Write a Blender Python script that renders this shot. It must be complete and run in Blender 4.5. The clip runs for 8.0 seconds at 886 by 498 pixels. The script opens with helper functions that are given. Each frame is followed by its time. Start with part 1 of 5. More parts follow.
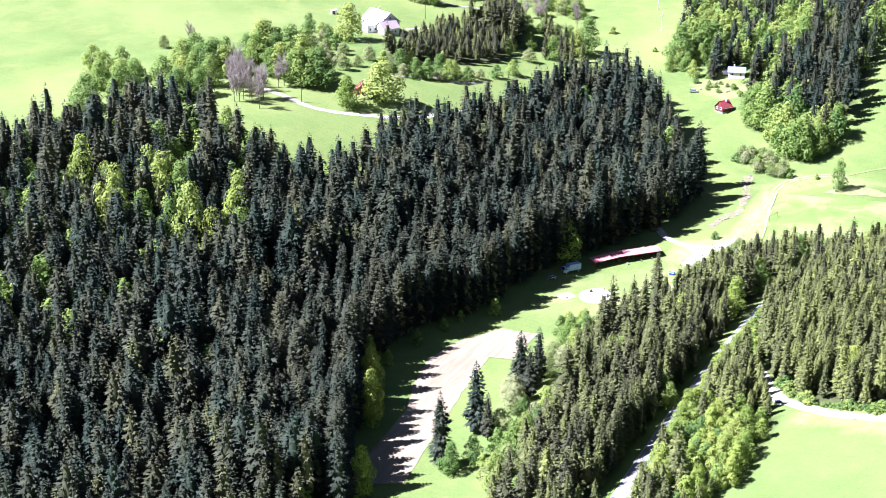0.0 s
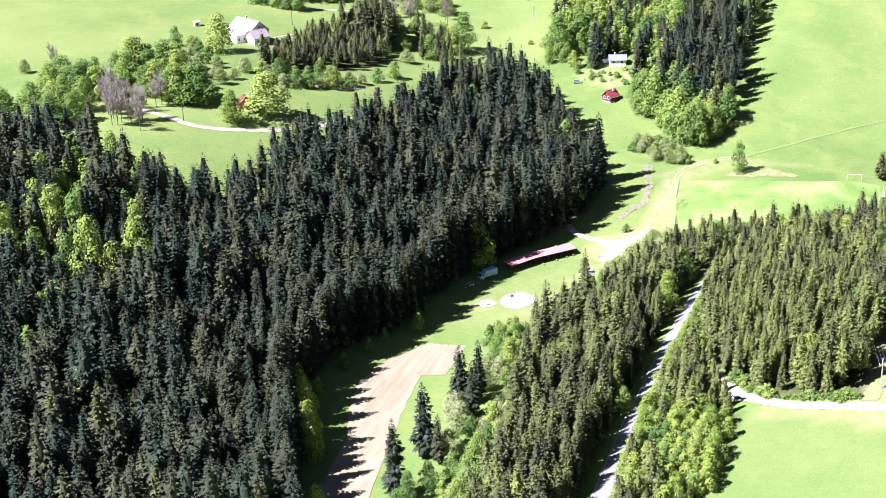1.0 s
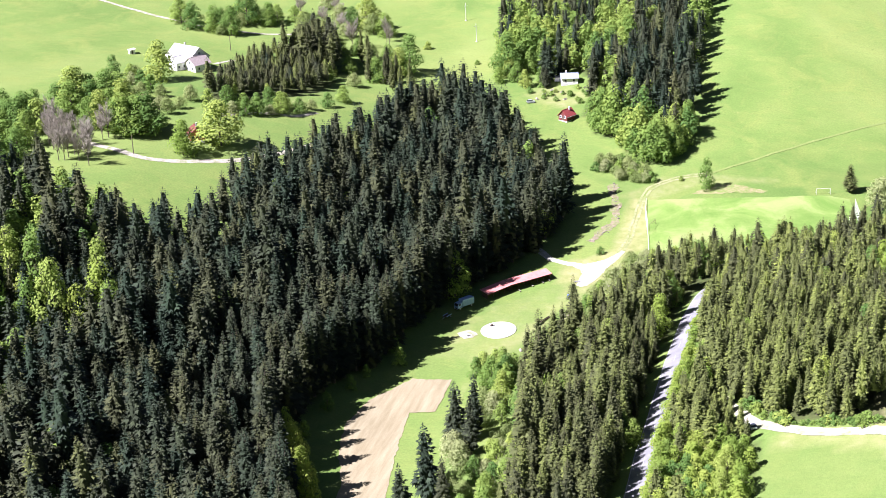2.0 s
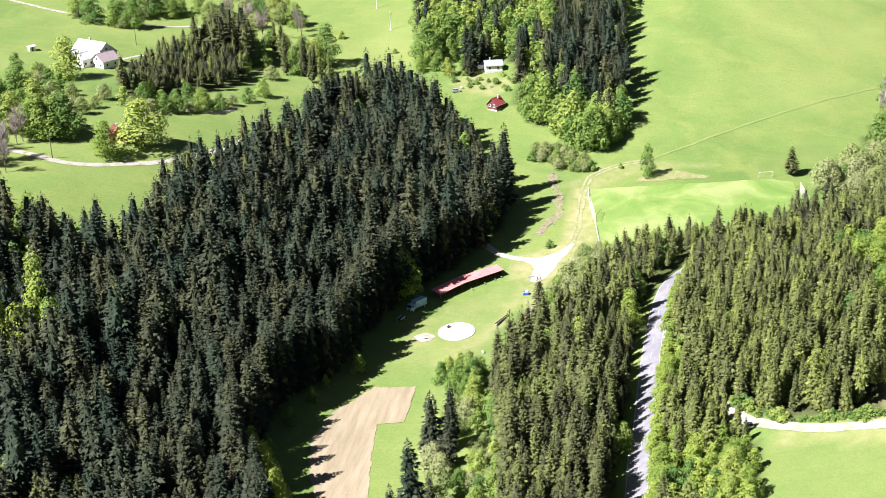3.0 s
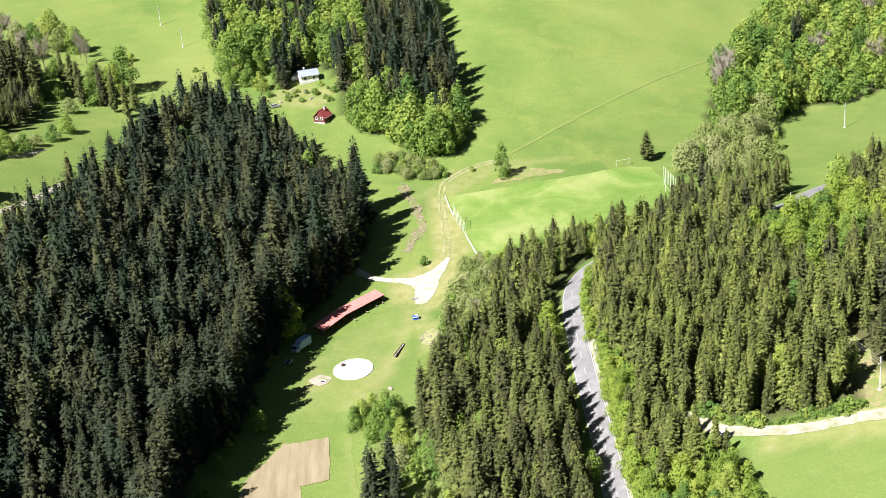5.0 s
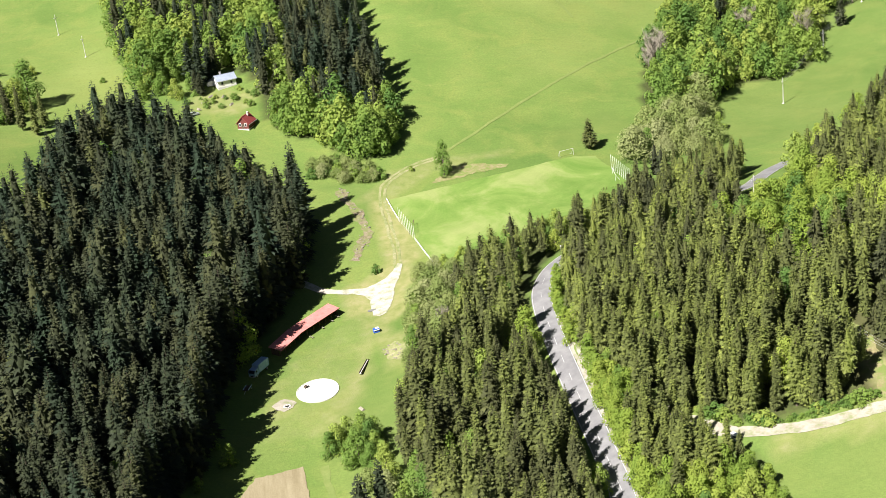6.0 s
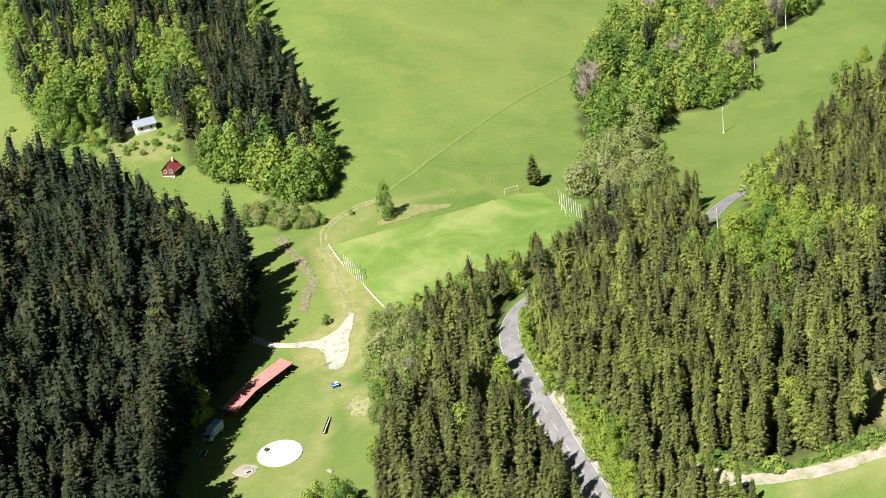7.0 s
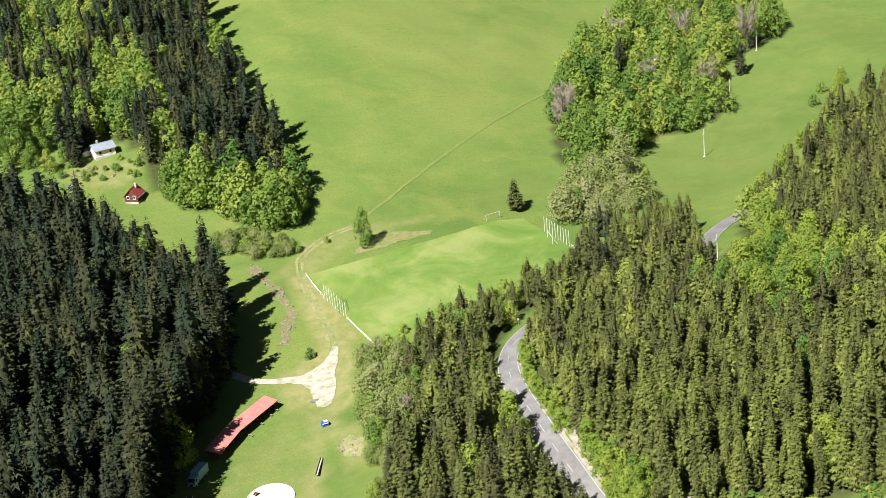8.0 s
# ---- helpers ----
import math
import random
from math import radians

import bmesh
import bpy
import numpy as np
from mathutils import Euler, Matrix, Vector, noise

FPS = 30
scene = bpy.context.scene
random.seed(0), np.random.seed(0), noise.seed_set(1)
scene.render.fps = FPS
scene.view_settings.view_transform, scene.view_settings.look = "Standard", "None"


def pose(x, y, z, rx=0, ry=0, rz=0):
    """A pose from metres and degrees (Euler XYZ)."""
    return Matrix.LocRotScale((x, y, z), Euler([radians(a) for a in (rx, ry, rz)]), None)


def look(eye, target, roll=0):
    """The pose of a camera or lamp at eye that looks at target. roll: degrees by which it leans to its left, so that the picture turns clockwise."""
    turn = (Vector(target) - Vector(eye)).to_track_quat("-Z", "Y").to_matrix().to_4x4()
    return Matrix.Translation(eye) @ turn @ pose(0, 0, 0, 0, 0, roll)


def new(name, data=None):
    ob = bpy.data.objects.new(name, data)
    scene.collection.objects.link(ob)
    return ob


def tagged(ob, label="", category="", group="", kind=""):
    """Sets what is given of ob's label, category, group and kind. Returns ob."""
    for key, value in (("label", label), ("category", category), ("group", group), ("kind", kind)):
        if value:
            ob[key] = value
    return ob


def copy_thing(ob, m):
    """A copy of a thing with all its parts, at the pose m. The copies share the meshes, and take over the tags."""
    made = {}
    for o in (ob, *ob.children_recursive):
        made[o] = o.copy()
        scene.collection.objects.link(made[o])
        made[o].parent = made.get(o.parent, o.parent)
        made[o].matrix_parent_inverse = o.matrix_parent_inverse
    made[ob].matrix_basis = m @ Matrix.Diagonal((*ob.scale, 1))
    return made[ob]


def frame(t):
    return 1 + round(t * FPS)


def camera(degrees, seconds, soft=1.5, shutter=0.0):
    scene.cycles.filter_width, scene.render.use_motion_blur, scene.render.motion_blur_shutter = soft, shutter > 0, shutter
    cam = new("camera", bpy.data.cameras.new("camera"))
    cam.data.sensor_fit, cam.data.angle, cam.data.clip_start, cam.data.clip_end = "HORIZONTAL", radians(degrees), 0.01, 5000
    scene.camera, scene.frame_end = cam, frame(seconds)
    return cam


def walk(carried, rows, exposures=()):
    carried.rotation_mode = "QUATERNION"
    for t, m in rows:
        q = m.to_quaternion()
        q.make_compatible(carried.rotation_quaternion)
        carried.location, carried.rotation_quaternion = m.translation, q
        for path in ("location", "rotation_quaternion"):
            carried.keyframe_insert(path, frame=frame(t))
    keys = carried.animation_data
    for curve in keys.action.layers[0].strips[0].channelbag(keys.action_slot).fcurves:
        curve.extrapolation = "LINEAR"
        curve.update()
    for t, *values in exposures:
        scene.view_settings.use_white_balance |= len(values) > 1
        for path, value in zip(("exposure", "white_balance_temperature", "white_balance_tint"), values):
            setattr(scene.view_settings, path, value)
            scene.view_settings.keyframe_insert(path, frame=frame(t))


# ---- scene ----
cam = camera(34.0, 8.0, soft=0.7)
walk(cam, [
    (0.0, look((178.40, -465.25, 198.25), (48.39, -215.20, 95.42), 0.18)),
    (0.5, look((160.56, -462.38, 197.73), (48.31, -204.03, 94.53), -0.87)),
    (1.0, look((142.51, -457.47, 196.52), (44.46, -193.65, 92.65), -1.90)),
    (2.3, look((100.97, -443.52, 193.74), (29.72, -170.13, 92.84), -2.29)),
    (2.5, look((94.08, -440.59, 193.63), (28.46, -166.50, 90.83), -2.28)),
    (3.0, look((76.88, -432.88, 192.76), (26.13, -156.45, 87.86), -2.48)),
    (3.5, look((61.48, -424.10, 191.77), (25.58, -144.80, 88.30), -3.15)),
    (4.0, look((46.88, -415.29, 190.90), (25.72, -134.90, 86.35), -4.16)),
    (4.5, look((33.54, -405.47, 190.31), (26.70, -125.43, 82.94), -4.59)),
    (4.7, look((28.93, -402.33, 189.55), (27.53, -122.14, 82.34), -4.71)),
    (5.8, look((4.24, -376.40, 187.83), (30.62, -99.56, 75.32), -6.08)),
    (6.0, look((0.03, -371.24, 187.22), (31.14, -94.88, 74.72), -6.68)),
    (6.5, look((-10.11, -359.29, 185.80), (33.65, -83.80, 75.37), -6.91)),
    (7.0, look((-19.37, -345.88, 184.30), (37.50, -71.95, 76.01), -6.82)),
    (7.5, look((-27.01, -333.56, 182.12), (40.11, -61.49, 75.01), -6.31)),
    (8.0, look((-33.94, -321.75, 180.49), (39.35, -50.58, 75.15), -5.91)),
], exposures=[(0.0, 2.12, 5200, 40), (1.0, 1.92, 5400, 34), (2.5, 1.70, 5750, 27), (4.5, 1.45, 6100, 18), (6.0, 1.25, 6350, 14), (8.0, 1.03, 6450, 12)])

# ---- light ----
SUN_DIR = Vector((-0.77, -0.62, 1.08)).normalized()
world = bpy.data.worlds.new("sky")
scene.world = world
world.use_nodes = True
wn = world.node_tree
sky = wn.nodes.new("ShaderNodeTexSky")
sky.sky_type = "NISHITA"
sky.sun_disc = False
sky.sun_elevation = math.asin(SUN_DIR.z)
sky.sun_rotation = math.atan2(SUN_DIR.x, SUN_DIR.y)
wn.nodes["Background"].inputs["Strength"].default_value = 0.0135
wn.links.new(sky.outputs[0], wn.nodes["Background"].inputs["Color"])
sun_data = bpy.data.lights.new("sun", "SUN")
sun_data.energy, sun_data.angle, sun_data.color = 5.0, radians(0.53), (1.0, 0.95, 0.87)
sun = new("sun", sun_data)
sun.matrix_world = look(SUN_DIR * 100, (0, 0, 0))


# ---- materials ----
def socket(nodes, links, s, value):
    if isinstance(value, bpy.types.NodeSocket):
        links.new(value, s)
    else:
        s.default_value = value


class Shade:
    """A small builder of node materials."""

    def __init__(self, name):
        self.mat = bpy.data.materials.new(name)
        self.mat.use_nodes = True
        self.n, self.l = self.mat.node_tree.nodes, self.mat.node_tree.links
        self.bsdf = self.n["Principled BSDF"]
        self.geo = self.n.new("ShaderNodeNewGeometry")
        self.pos = self.geo.outputs["Position"]

    def noise(self, scale, detail=4.0, rough=0.55, vec=None, warp=0.0):
        k = self.n.new("ShaderNodeTexNoise")
        k.inputs["Scale"].default_value, k.inputs["Detail"].default_value = scale, detail
        k.inputs["Roughness"].default_value, k.inputs["Distortion"].default_value = rough, warp
        self.l.new(vec or self.pos, k.inputs["Vector"])
        return k.outputs["Fac"]

    def ramp(self, fac, stops):
        k = self.n.new("ShaderNodeValToRGB")
        e = k.color_ramp.elements
        while len(e) < len(stops):
            e.new(0.5)
        for el, (p, c) in zip(e, stops):
            el.position, el.color = p, (*c, 1) if len(c) == 3 else c
        socket(self.n, self.l, k.inputs["Fac"], fac)
        return k.outputs["Color"]

    def mix(self, fac, a, b, mode="MIX"):
        k = self.n.new("ShaderNodeMix")
        k.data_type, k.blend_type = "RGBA", mode
        socket(self.n, self.l, k.inputs[0], fac)
        for s, v in ((k.inputs[6], a), (k.inputs[7], b)):
            if isinstance(v, tuple) and len(v) == 3:
                v = (*v, 1)
            socket(self.n, self.l, s, v)
        return k.outputs[2]

    def maths(self, op, a, b=0.0):
        k = self.n.new("ShaderNodeMath")
        k.operation = op
        socket(self.n, self.l, k.inputs[0], a)
        socket(self.n, self.l, k.inputs[1], b)
        return k.outputs[0]

    def scaled(self, sx, sy, sz, turn=0.0):
        k = self.n.new("ShaderNodeMapping")
        k.inputs["Scale"].default_value = (sx, sy, sz)
        k.inputs["Rotation"].default_value = (0, 0, turn)
        self.l.new(self.pos, k.inputs["Vector"])
        return k.outputs[0]

    def attr(self, name):
        k = self.n.new("ShaderNodeAttribute")
        k.attribute_name = name
        return k.outputs["Fac"]

    def object_random(self):
        return self.n.new("ShaderNodeObjectInfo").outputs["Random"]

    def island_random(self):
        return self.geo.outputs["Random Per Island"]

    def done(self, color, rough=0.8, metal=0.0, bump=None, strength=0.3, distance=0.1, spec=0.3):
        b = self.bsdf
        if isinstance(color, tuple) and len(color) == 3:
            color = (*color, 1)
        socket(self.n, self.l, b.inputs["Base Color"], color)
        socket(self.n, self.l, b.inputs["Roughness"], rough)
        b.inputs["Metallic"].default_value = metal
        b.inputs["Specular IOR Level"].default_value = spec
        if bump is not None:
            k = self.n.new("ShaderNodeBump")
            k.inputs["Strength"].default_value, k.inputs["Distance"].default_value = strength, distance
            self.l.new(bump, k.inputs["Height"])
            self.l.new(k.outputs[0], b.inputs["Normal"])
        return self.mat


def meadow_material():
    s = Shade("meadow_grass")
    big = s.noise(0.011, 5, 0.6, warp=0.4)
    mid = s.noise(0.055, 6, 0.66, warp=0.8)
    clump = s.noise(0.28, 6, 0.7)
    fine = s.noise(1.3, 5, 0.7)
    streak = s.noise(0.4, 5, 0.65, s.scaled(0.22, 2.4, 1, 0.55))
    c = s.ramp(big, [(0.28, (0.082, 0.146, 0.032)), (0.5, (0.126, 0.190, 0.046)), (0.72, (0.180, 0.227, 0.066))])
    c = s.mix(s.ramp(mid, [(0.45, (0, 0, 0)), (0.72, (0.8, 0.8, 0.8))]), c, (0.178, 0.216, 0.058))
    c = s.mix(s.ramp(clump, [(0.60, (0, 0, 0)), (0.80, (0.55, 0.55, 0.55))]), c, (0.22, 0.226, 0.085))
    c = s.mix(s.ramp(clump, [(0.22, (0.6, 0.6, 0.6)), (0.40, (0, 0, 0))]), c, (0.06, 0.125, 0.02))
    c = s.mix(0.4, c, s.ramp(fine, [(0.3, (0.34, 0.34, 0.32)), (0.7, (0.69, 0.69, 0.6))]), "OVERLAY")
    c = s.mix(0.14, c, s.ramp(streak, [(0.3, (0.36, 0.37, 0.36)), (0.7, (0.64, 0.64, 0.6))]), "OVERLAY")
    worn = s.ramp(s.noise(0.22, 6, 0.7), [(0.3, (0.16, 0.195, 0.055)), (0.52, (0.25, 0.25, 0.10)), (0.72, (0.33, 0.29, 0.165))])
    lush_shade_green = s.ramp(s.noise(0.12, 6, 0.7), [(0.3, (0.078, 0.135, 0.030)), (0.55, (0.110, 0.164, 0.040)), (0.75, (0.150, 0.190, 0.055))])
    c = s.mix(s.attr("lush_and_shade"), c, lush_shade_green)
    c = s.mix(s.attr("dry"), c, worn)
    litter = s.ramp(s.noise(0.6, 5), [(0.3, (0.018, 0.018, 0.009)), (0.55, (0.04, 0.038, 0.018)), (0.72, (0.05, 0.075, 0.018))])
    c = s.mix(s.attr("wooded"), c, litter)
    return s.done(c, 0.9, bump=s.noise(2.5, 6, 0.7), strength=0.6, distance=0.25, spec=0.15)


def pitch_material():
    s = Shade("mown_turf")
    wave = s.n.new("ShaderNodeTexWave")
    wave.inputs["Scale"].default_value = 0.05
    wave.inputs["Distortion"].default_value = 2.5
    wave.inputs["Detail"].default_value = 3
    s.l.new(s.scaled(1, 1, 0, -0.3), wave.inputs["Vector"])
    c = s.ramp(s.noise(0.045, 5, 0.65, warp=0.5), [(0.36, (0.108, 0.190, 0.036)), (0.5, (0.152, 0.230, 0.053)), (0.64, (0.228, 0.276, 0.094))])
    c = s.mix(0.10, c, s.ramp(wave.outputs["Fac"], [(0.3, (0.42, 0.44, 0.4)), (0.7, (0.58, 0.6, 0.55))]), "OVERLAY")
    c = s.mix(0.3, c, s.ramp(s.noise(1.6, 5, 0.7), [(0.3, (0.4, 0.4, 0.38)), (0.7, (0.62, 0.62, 0.58))]), "OVERLAY")
    return s.done(c, 0.9, bump=s.noise(3.0, 5), strength=0.3, distance=0.1, spec=0.15)


def earth_material(name, a, b, scale=0.5, turn=0.0, stretch=1.0, grass=0.0):
    s = Shade(name)
    c = s.ramp(s.noise(scale, 6, 0.65, s.scaled(1, stretch, 1, turn)), [(0.3, a), (0.7, b)])
    c = s.mix(0.35, c, s.ramp(s.noise(2.2, 6, 0.75), [(0.3, (0.36, 0.36, 0.36)), (0.7, (0.64, 0.64, 0.64))]), "OVERLAY")
    if grass:
        c = s.mix(s.ramp(s.noise(0.35, 6, 0.7), [(0.5 - 0.2 * grass, (1, 1, 1)), (0.75 - 0.2 * grass, (0, 0, 0))]), (0.15, 0.198, 0.052), c)
    return s.done(c, 0.95, bump=s.noise(1.8, 6, 0.7), strength=0.5, distance=0.12, spec=0.2)


def asphalt_material():
    s = Shade("asphalt")
    c = s.ramp(s.noise(0.25, 5, 0.6), [(0.3, (0.15, 0.15, 0.155)), (0.7, (0.24, 0.24, 0.24))])
    c = s.mix(0.4, c, s.ramp(s.noise(6, 5, 0.7), [(0.3, (0.38, 0.38, 0.38)), (0.7, (0.6, 0.6, 0.6))]), "OVERLAY")
    return s.done(c, 0.8, bump=s.noise(12, 3), strength=0.3, distance=0.02)


def needle_material(name, rnd, low=0.0, span=1.0):
    s = Shade(name)
    r = s.attr("tint") if rnd == "attr" else s.maths("ADD", s.maths("MULTIPLY", s.object_random(), span), low)
    c = s.ramp(r, [(0.0, (0.021, 0.037, 0.021)), (0.25, (0.036, 0.045, 0.0225)), (0.45, (0.056, 0.063, 0.026)), (0.7, (0.092, 0.111, 0.033)), (1.0, (0.142, 0.174, 0.041))])
    c = s.mix(0.55, c, s.ramp(s.noise(1.1, 4, 0.7), [(0.3, (0.28, 0.28, 0.26)), (0.72, (0.76, 0.76, 0.70))]), "OVERLAY")
    c = s.mix(0.46, c, s.ramp(s.island_random(), [(0.0, (0.2, 0.2, 0.2)), (0.6, (0.5, 0.5, 0.48)), (1.0, (0.90, 0.86, 0.68))]), "OVERLAY")
    return s.done(c, 0.7, bump=s.noise(5.0, 4), strength=0.5, distance=0.2, spec=0.25)


def leaf_material(name, stops, rnd, glow=0.35):
    s = Shade(name)
    r = s.attr("tint") if rnd == "attr" else s.object_random()
    c = s.ramp(r, stops)
    c = s.mix(0.16, c, s.ramp(s.island_random(), [(0.0, (0.38, 0.40, 0.38)), (1.0, (0.60, 0.60, 0.54))]), "OVERLAY")
    c = s.mix(0.22, c, s.ramp(s.noise(0.45, 3), [(0.35, (0.34, 0.36, 0.34)), (0.65, (0.66, 0.65, 0.6))]), "OVERLAY")
    s.done(c, 0.8, spec=0.12)
    thin = s.n.new("ShaderNodeBsdfTranslucent")
    s.l.new(s.mix(0.3, c, (0.42, 0.56, 0.07)), thin.inputs["Color"])
    blend = s.n.new("ShaderNodeMixShader")
    blend.inputs[0].default_value = glow
    s.l.new(s.bsdf.outputs[0], blend.inputs[1])
    s.l.new(thin.outputs[0], blend.inputs[2])
    s.l.new(blend.outputs[0], s.n["Material Output"].inputs["Surface"])
    return s.mat


def plain_material(name, a, b, rough=0.7, scale=0.8, metal=0.0, bump=None):
    s = Shade(name)
    c = s.ramp(s.noise(scale, 5, 0.65), [(0.3, a), (0.7, b)])
    return s.done(c, rough, metal, bump=s.noise(bump, 4) if bump else None, strength=0.3, distance=0.03)


MEADOW = meadow_material()
TURF = pitch_material()
SOIL = earth_material("tilled_soil", (0.205, 0.172, 0.098), (0.300, 0.262, 0.165), 0.5, 0.1, 0.10)
GRAVEL = earth_material("pale_gravel", (0.34, 0.32, 0.265), (0.50, 0.475, 0.41), 0.5, grass=0.08)
TRACK_GRAVEL = earth_material("beige_gravel", (0.27, 0.245, 0.195), (0.40, 0.37, 0.305), 0.5, grass=0.12)
TRACK = earth_material("worn_track", (0.20, 0.215, 0.09), (0.35, 0.325, 0.19), 0.25, grass=0.45)
WORN_GRASS = earth_material("worn_grass", (0.17, 0.21, 0.06), (0.27, 0.28, 0.115), 0.16, grass=0.7)
FAINT_PATH = earth_material("trodden_grass", (0.145, 0.20, 0.054), (0.195, 0.232, 0.073), 0.3, grass=0.7)
SAND = earth_material("white_sand", (0.52, 0.50, 0.44), (0.64, 0.62, 0.56), 0.4)
SCAR = earth_material("bare_earth", (0.21, 0.165, 0.09), (0.34, 0.275, 0.17), 0.3, grass=0.85)
STONY = earth_material("stony_bed", (0.105, 0.085, 0.05), (0.30, 0.25, 0.175), 0.9, grass=0.45)
ASPHALT = asphalt_material()
NEEDLES = needle_material("spruce_needles", "object", 0.02, 0.42)
VALLEY_NEEDLES = needle_material("valley_spruce_needles", "object", 0.46, 0.36)
YOUNG_NEEDLES = needle_material("young_spruce_needles", "object", 0.62, 0.38)
NEEDLES_FAR = needle_material("spruce_needles_forest", "attr")
BEECH_STOPS = [(0.0, (0.095, 0.178, 0.044)), (0.35, (0.150, 0.242, 0.052)), (0.7, (0.218, 0.305, 0.064)), (1.0, (0.290, 0.355, 0.078))]
BRIGHT_STOPS = [(0.0, (0.175, 0.262, 0.048)), (0.5, (0.240, 0.322, 0.056)), (1.0, (0.300, 0.362, 0.072))]
PALE_STOPS = [(0.0, (0.165, 0.22, 0.066)), (0.5, (0.225, 0.27, 0.092)), (1.0, (0.27, 0.295, 0.135))]
LEAVES = leaf_material("fresh_leaves", BEECH_STOPS, "object")
BRIGHT_LEAVES = leaf_material("young_beech_leaves", BRIGHT_STOPS, "object", 0.4)
LEAVES_FAR = leaf_material("fresh_leaves_wood", BEECH_STOPS, "attr")
PALE_LEAVES = leaf_material("silvery_willow_leaves", PALE_STOPS, "object", 0.25)
TWIGS = plain_material("bare_twigs", (0.28, 0.25, 0.195), (0.44, 0.40, 0.33), 0.9)
BARK = plain_material("bark", (0.07, 0.055, 0.04), (0.16, 0.13, 0.10), 0.9, 3.0, bump=8.0)
PLASTER = plain_material("white_plaster", (0.72, 0.71, 0.68), (0.82, 0.81, 0.79), 0.85)
TIMBER = plain_material("dark_timber", (0.06, 0.042, 0.03), (0.14, 0.10, 0.07), 0.75, 2.0)
RED_ROOF = plain_material("red_sheet_roof", (0.46, 0.165, 0.145), (0.58, 0.25, 0.225), 0.5, 0.6)
DARK_RED = plain_material("dark_red_tiles", (0.11, 0.03, 0.025), (0.17, 0.048, 0.04), 0.7, 1.5)
GREY_ROOF = plain_material("blue_grey_roof", (0.21, 0.25, 0.31), (0.29, 0.33, 0.39), 0.6)
CABIN_RED = plain_material("red_cabin_boards", (0.22, 0.040, 0.040), (0.31, 0.065, 0.060), 0.7, 1.5)
BROWN_ROOF = plain_material("brown_grey_roof", (0.26, 0.215, 0.20), (0.35, 0.30, 0.28), 0.7, 1.2)
PALE_ROOF = plain_material("pale_sheet_roof", (0.60, 0.58, 0.56), (0.72, 0.70, 0.68), 0.5)
GLASS = plain_material("dark_window_glass", (0.02, 0.025, 0.03), (0.04, 0.05, 0.06), 0.1)
STEEL = plain_material("galvanised_steel", (0.55, 0.56, 0.57), (0.68, 0.69, 0.70), 0.45, 2.0, 0.3)
WHITE_PAINT = plain_material("white_paint", (0.76, 0.76, 0.75), (0.84, 0.84, 0.83), 0.5)
LINE_PAINT = plain_material("worn_road_paint", (0.34, 0.34, 0.33), (0.62, 0.62, 0.60), 0.7, 0.9)
PUDDLE = plain_material("muddy_water", (0.16, 0.16, 0.15), (0.22, 0.22, 0.21), 0.08)
RIVER_STONE = plain_material("river_stone", (0.14, 0.122, 0.095), (0.29, 0.26, 0.21), 0.9)
CONCRETE = plain_material("pale_concrete", (0.46, 0.45, 0.42), (0.58, 0.57, 0.54), 0.85, 1.0)
BLUE_PAINT = plain_material("blue_paint", (0.03, 0.09, 0.42), (0.05, 0.13, 0.52), 0.4)
TARP_BLUE = plain_material("pale_blue_panel", (0.24, 0.39, 0.56), (0.34, 0.49, 0.65), 0.5)
RUBBER = plain_material("black_rubber", (0.015, 0.015, 0.015), (0.03, 0.03, 0.03), 0.85)
SILVER = plain_material("silver_car_paint", (0.40, 0.42, 0.45), (0.48, 0.5, 0.53), 0.3, 1.0, 0.4)


# ---- terrain ----
NET = [
    [36.3, 24.6, 12.5, 0.3, -9.9, -15.6, -15.2, -7.0, 12.1, 40.2, 72.4, 104.9],
    [44.6, 35.9, 26.6, 16.1, 4.0, -7.3, -9.2, -0.0, 18.3, 45.6, 73.9, 101.5],
    [52.1, 46.0, 40.0, 32.9, 20.7, -0.6, -6.9, 12.7, 28.0, 50.7, 73.1, 95.1],
    [58.4, 54.0, 50.7, 49.1, 42.8, 9.7, -11.3, 26.2, 37.7, 47.4, 64.4, 83.2],
    [63.7, 59.6, 56.0, 54.4, 52.6, 29.6, 6.7, 6.1, 5.6, 16.8, 42.2, 64.9],
    [67.9, 63.3, 58.1, 50.7, 41.9, 27.8, 30.5, 31.1, 15.6, 3.7, 22.5, 43.7],
    [70.6, 65.8, 60.1, 52.2, 43.7, 39.7, 53.4, 64.1, 48.0, 27.4, 24.9, 30.2],
    [72.0, 67.5, 62.8, 58.2, 56.2, 60.6, 72.3, 79.2, 69.9, 52.2, 37.6, 27.1],
    [72.8, 69.2, 66.7, 66.9, 71.4, 80.1, 89.3, 93.2, 87.4, 72.2, 51.7, 30.3],
]
NET_X, NET_Y, STEP_X, STEP_Y = -445.0, -330.0, 75.0, 105.0
NET_ARRAY = np.array(NET)


def weights(u):
    return [(1 - u) ** 3 / 6, (3 * u ** 3 - 6 * u ** 2 + 4) / 6, (-3 * u ** 3 + 3 * u ** 2 + 3 * u + 1) / 6, u ** 3 / 6]


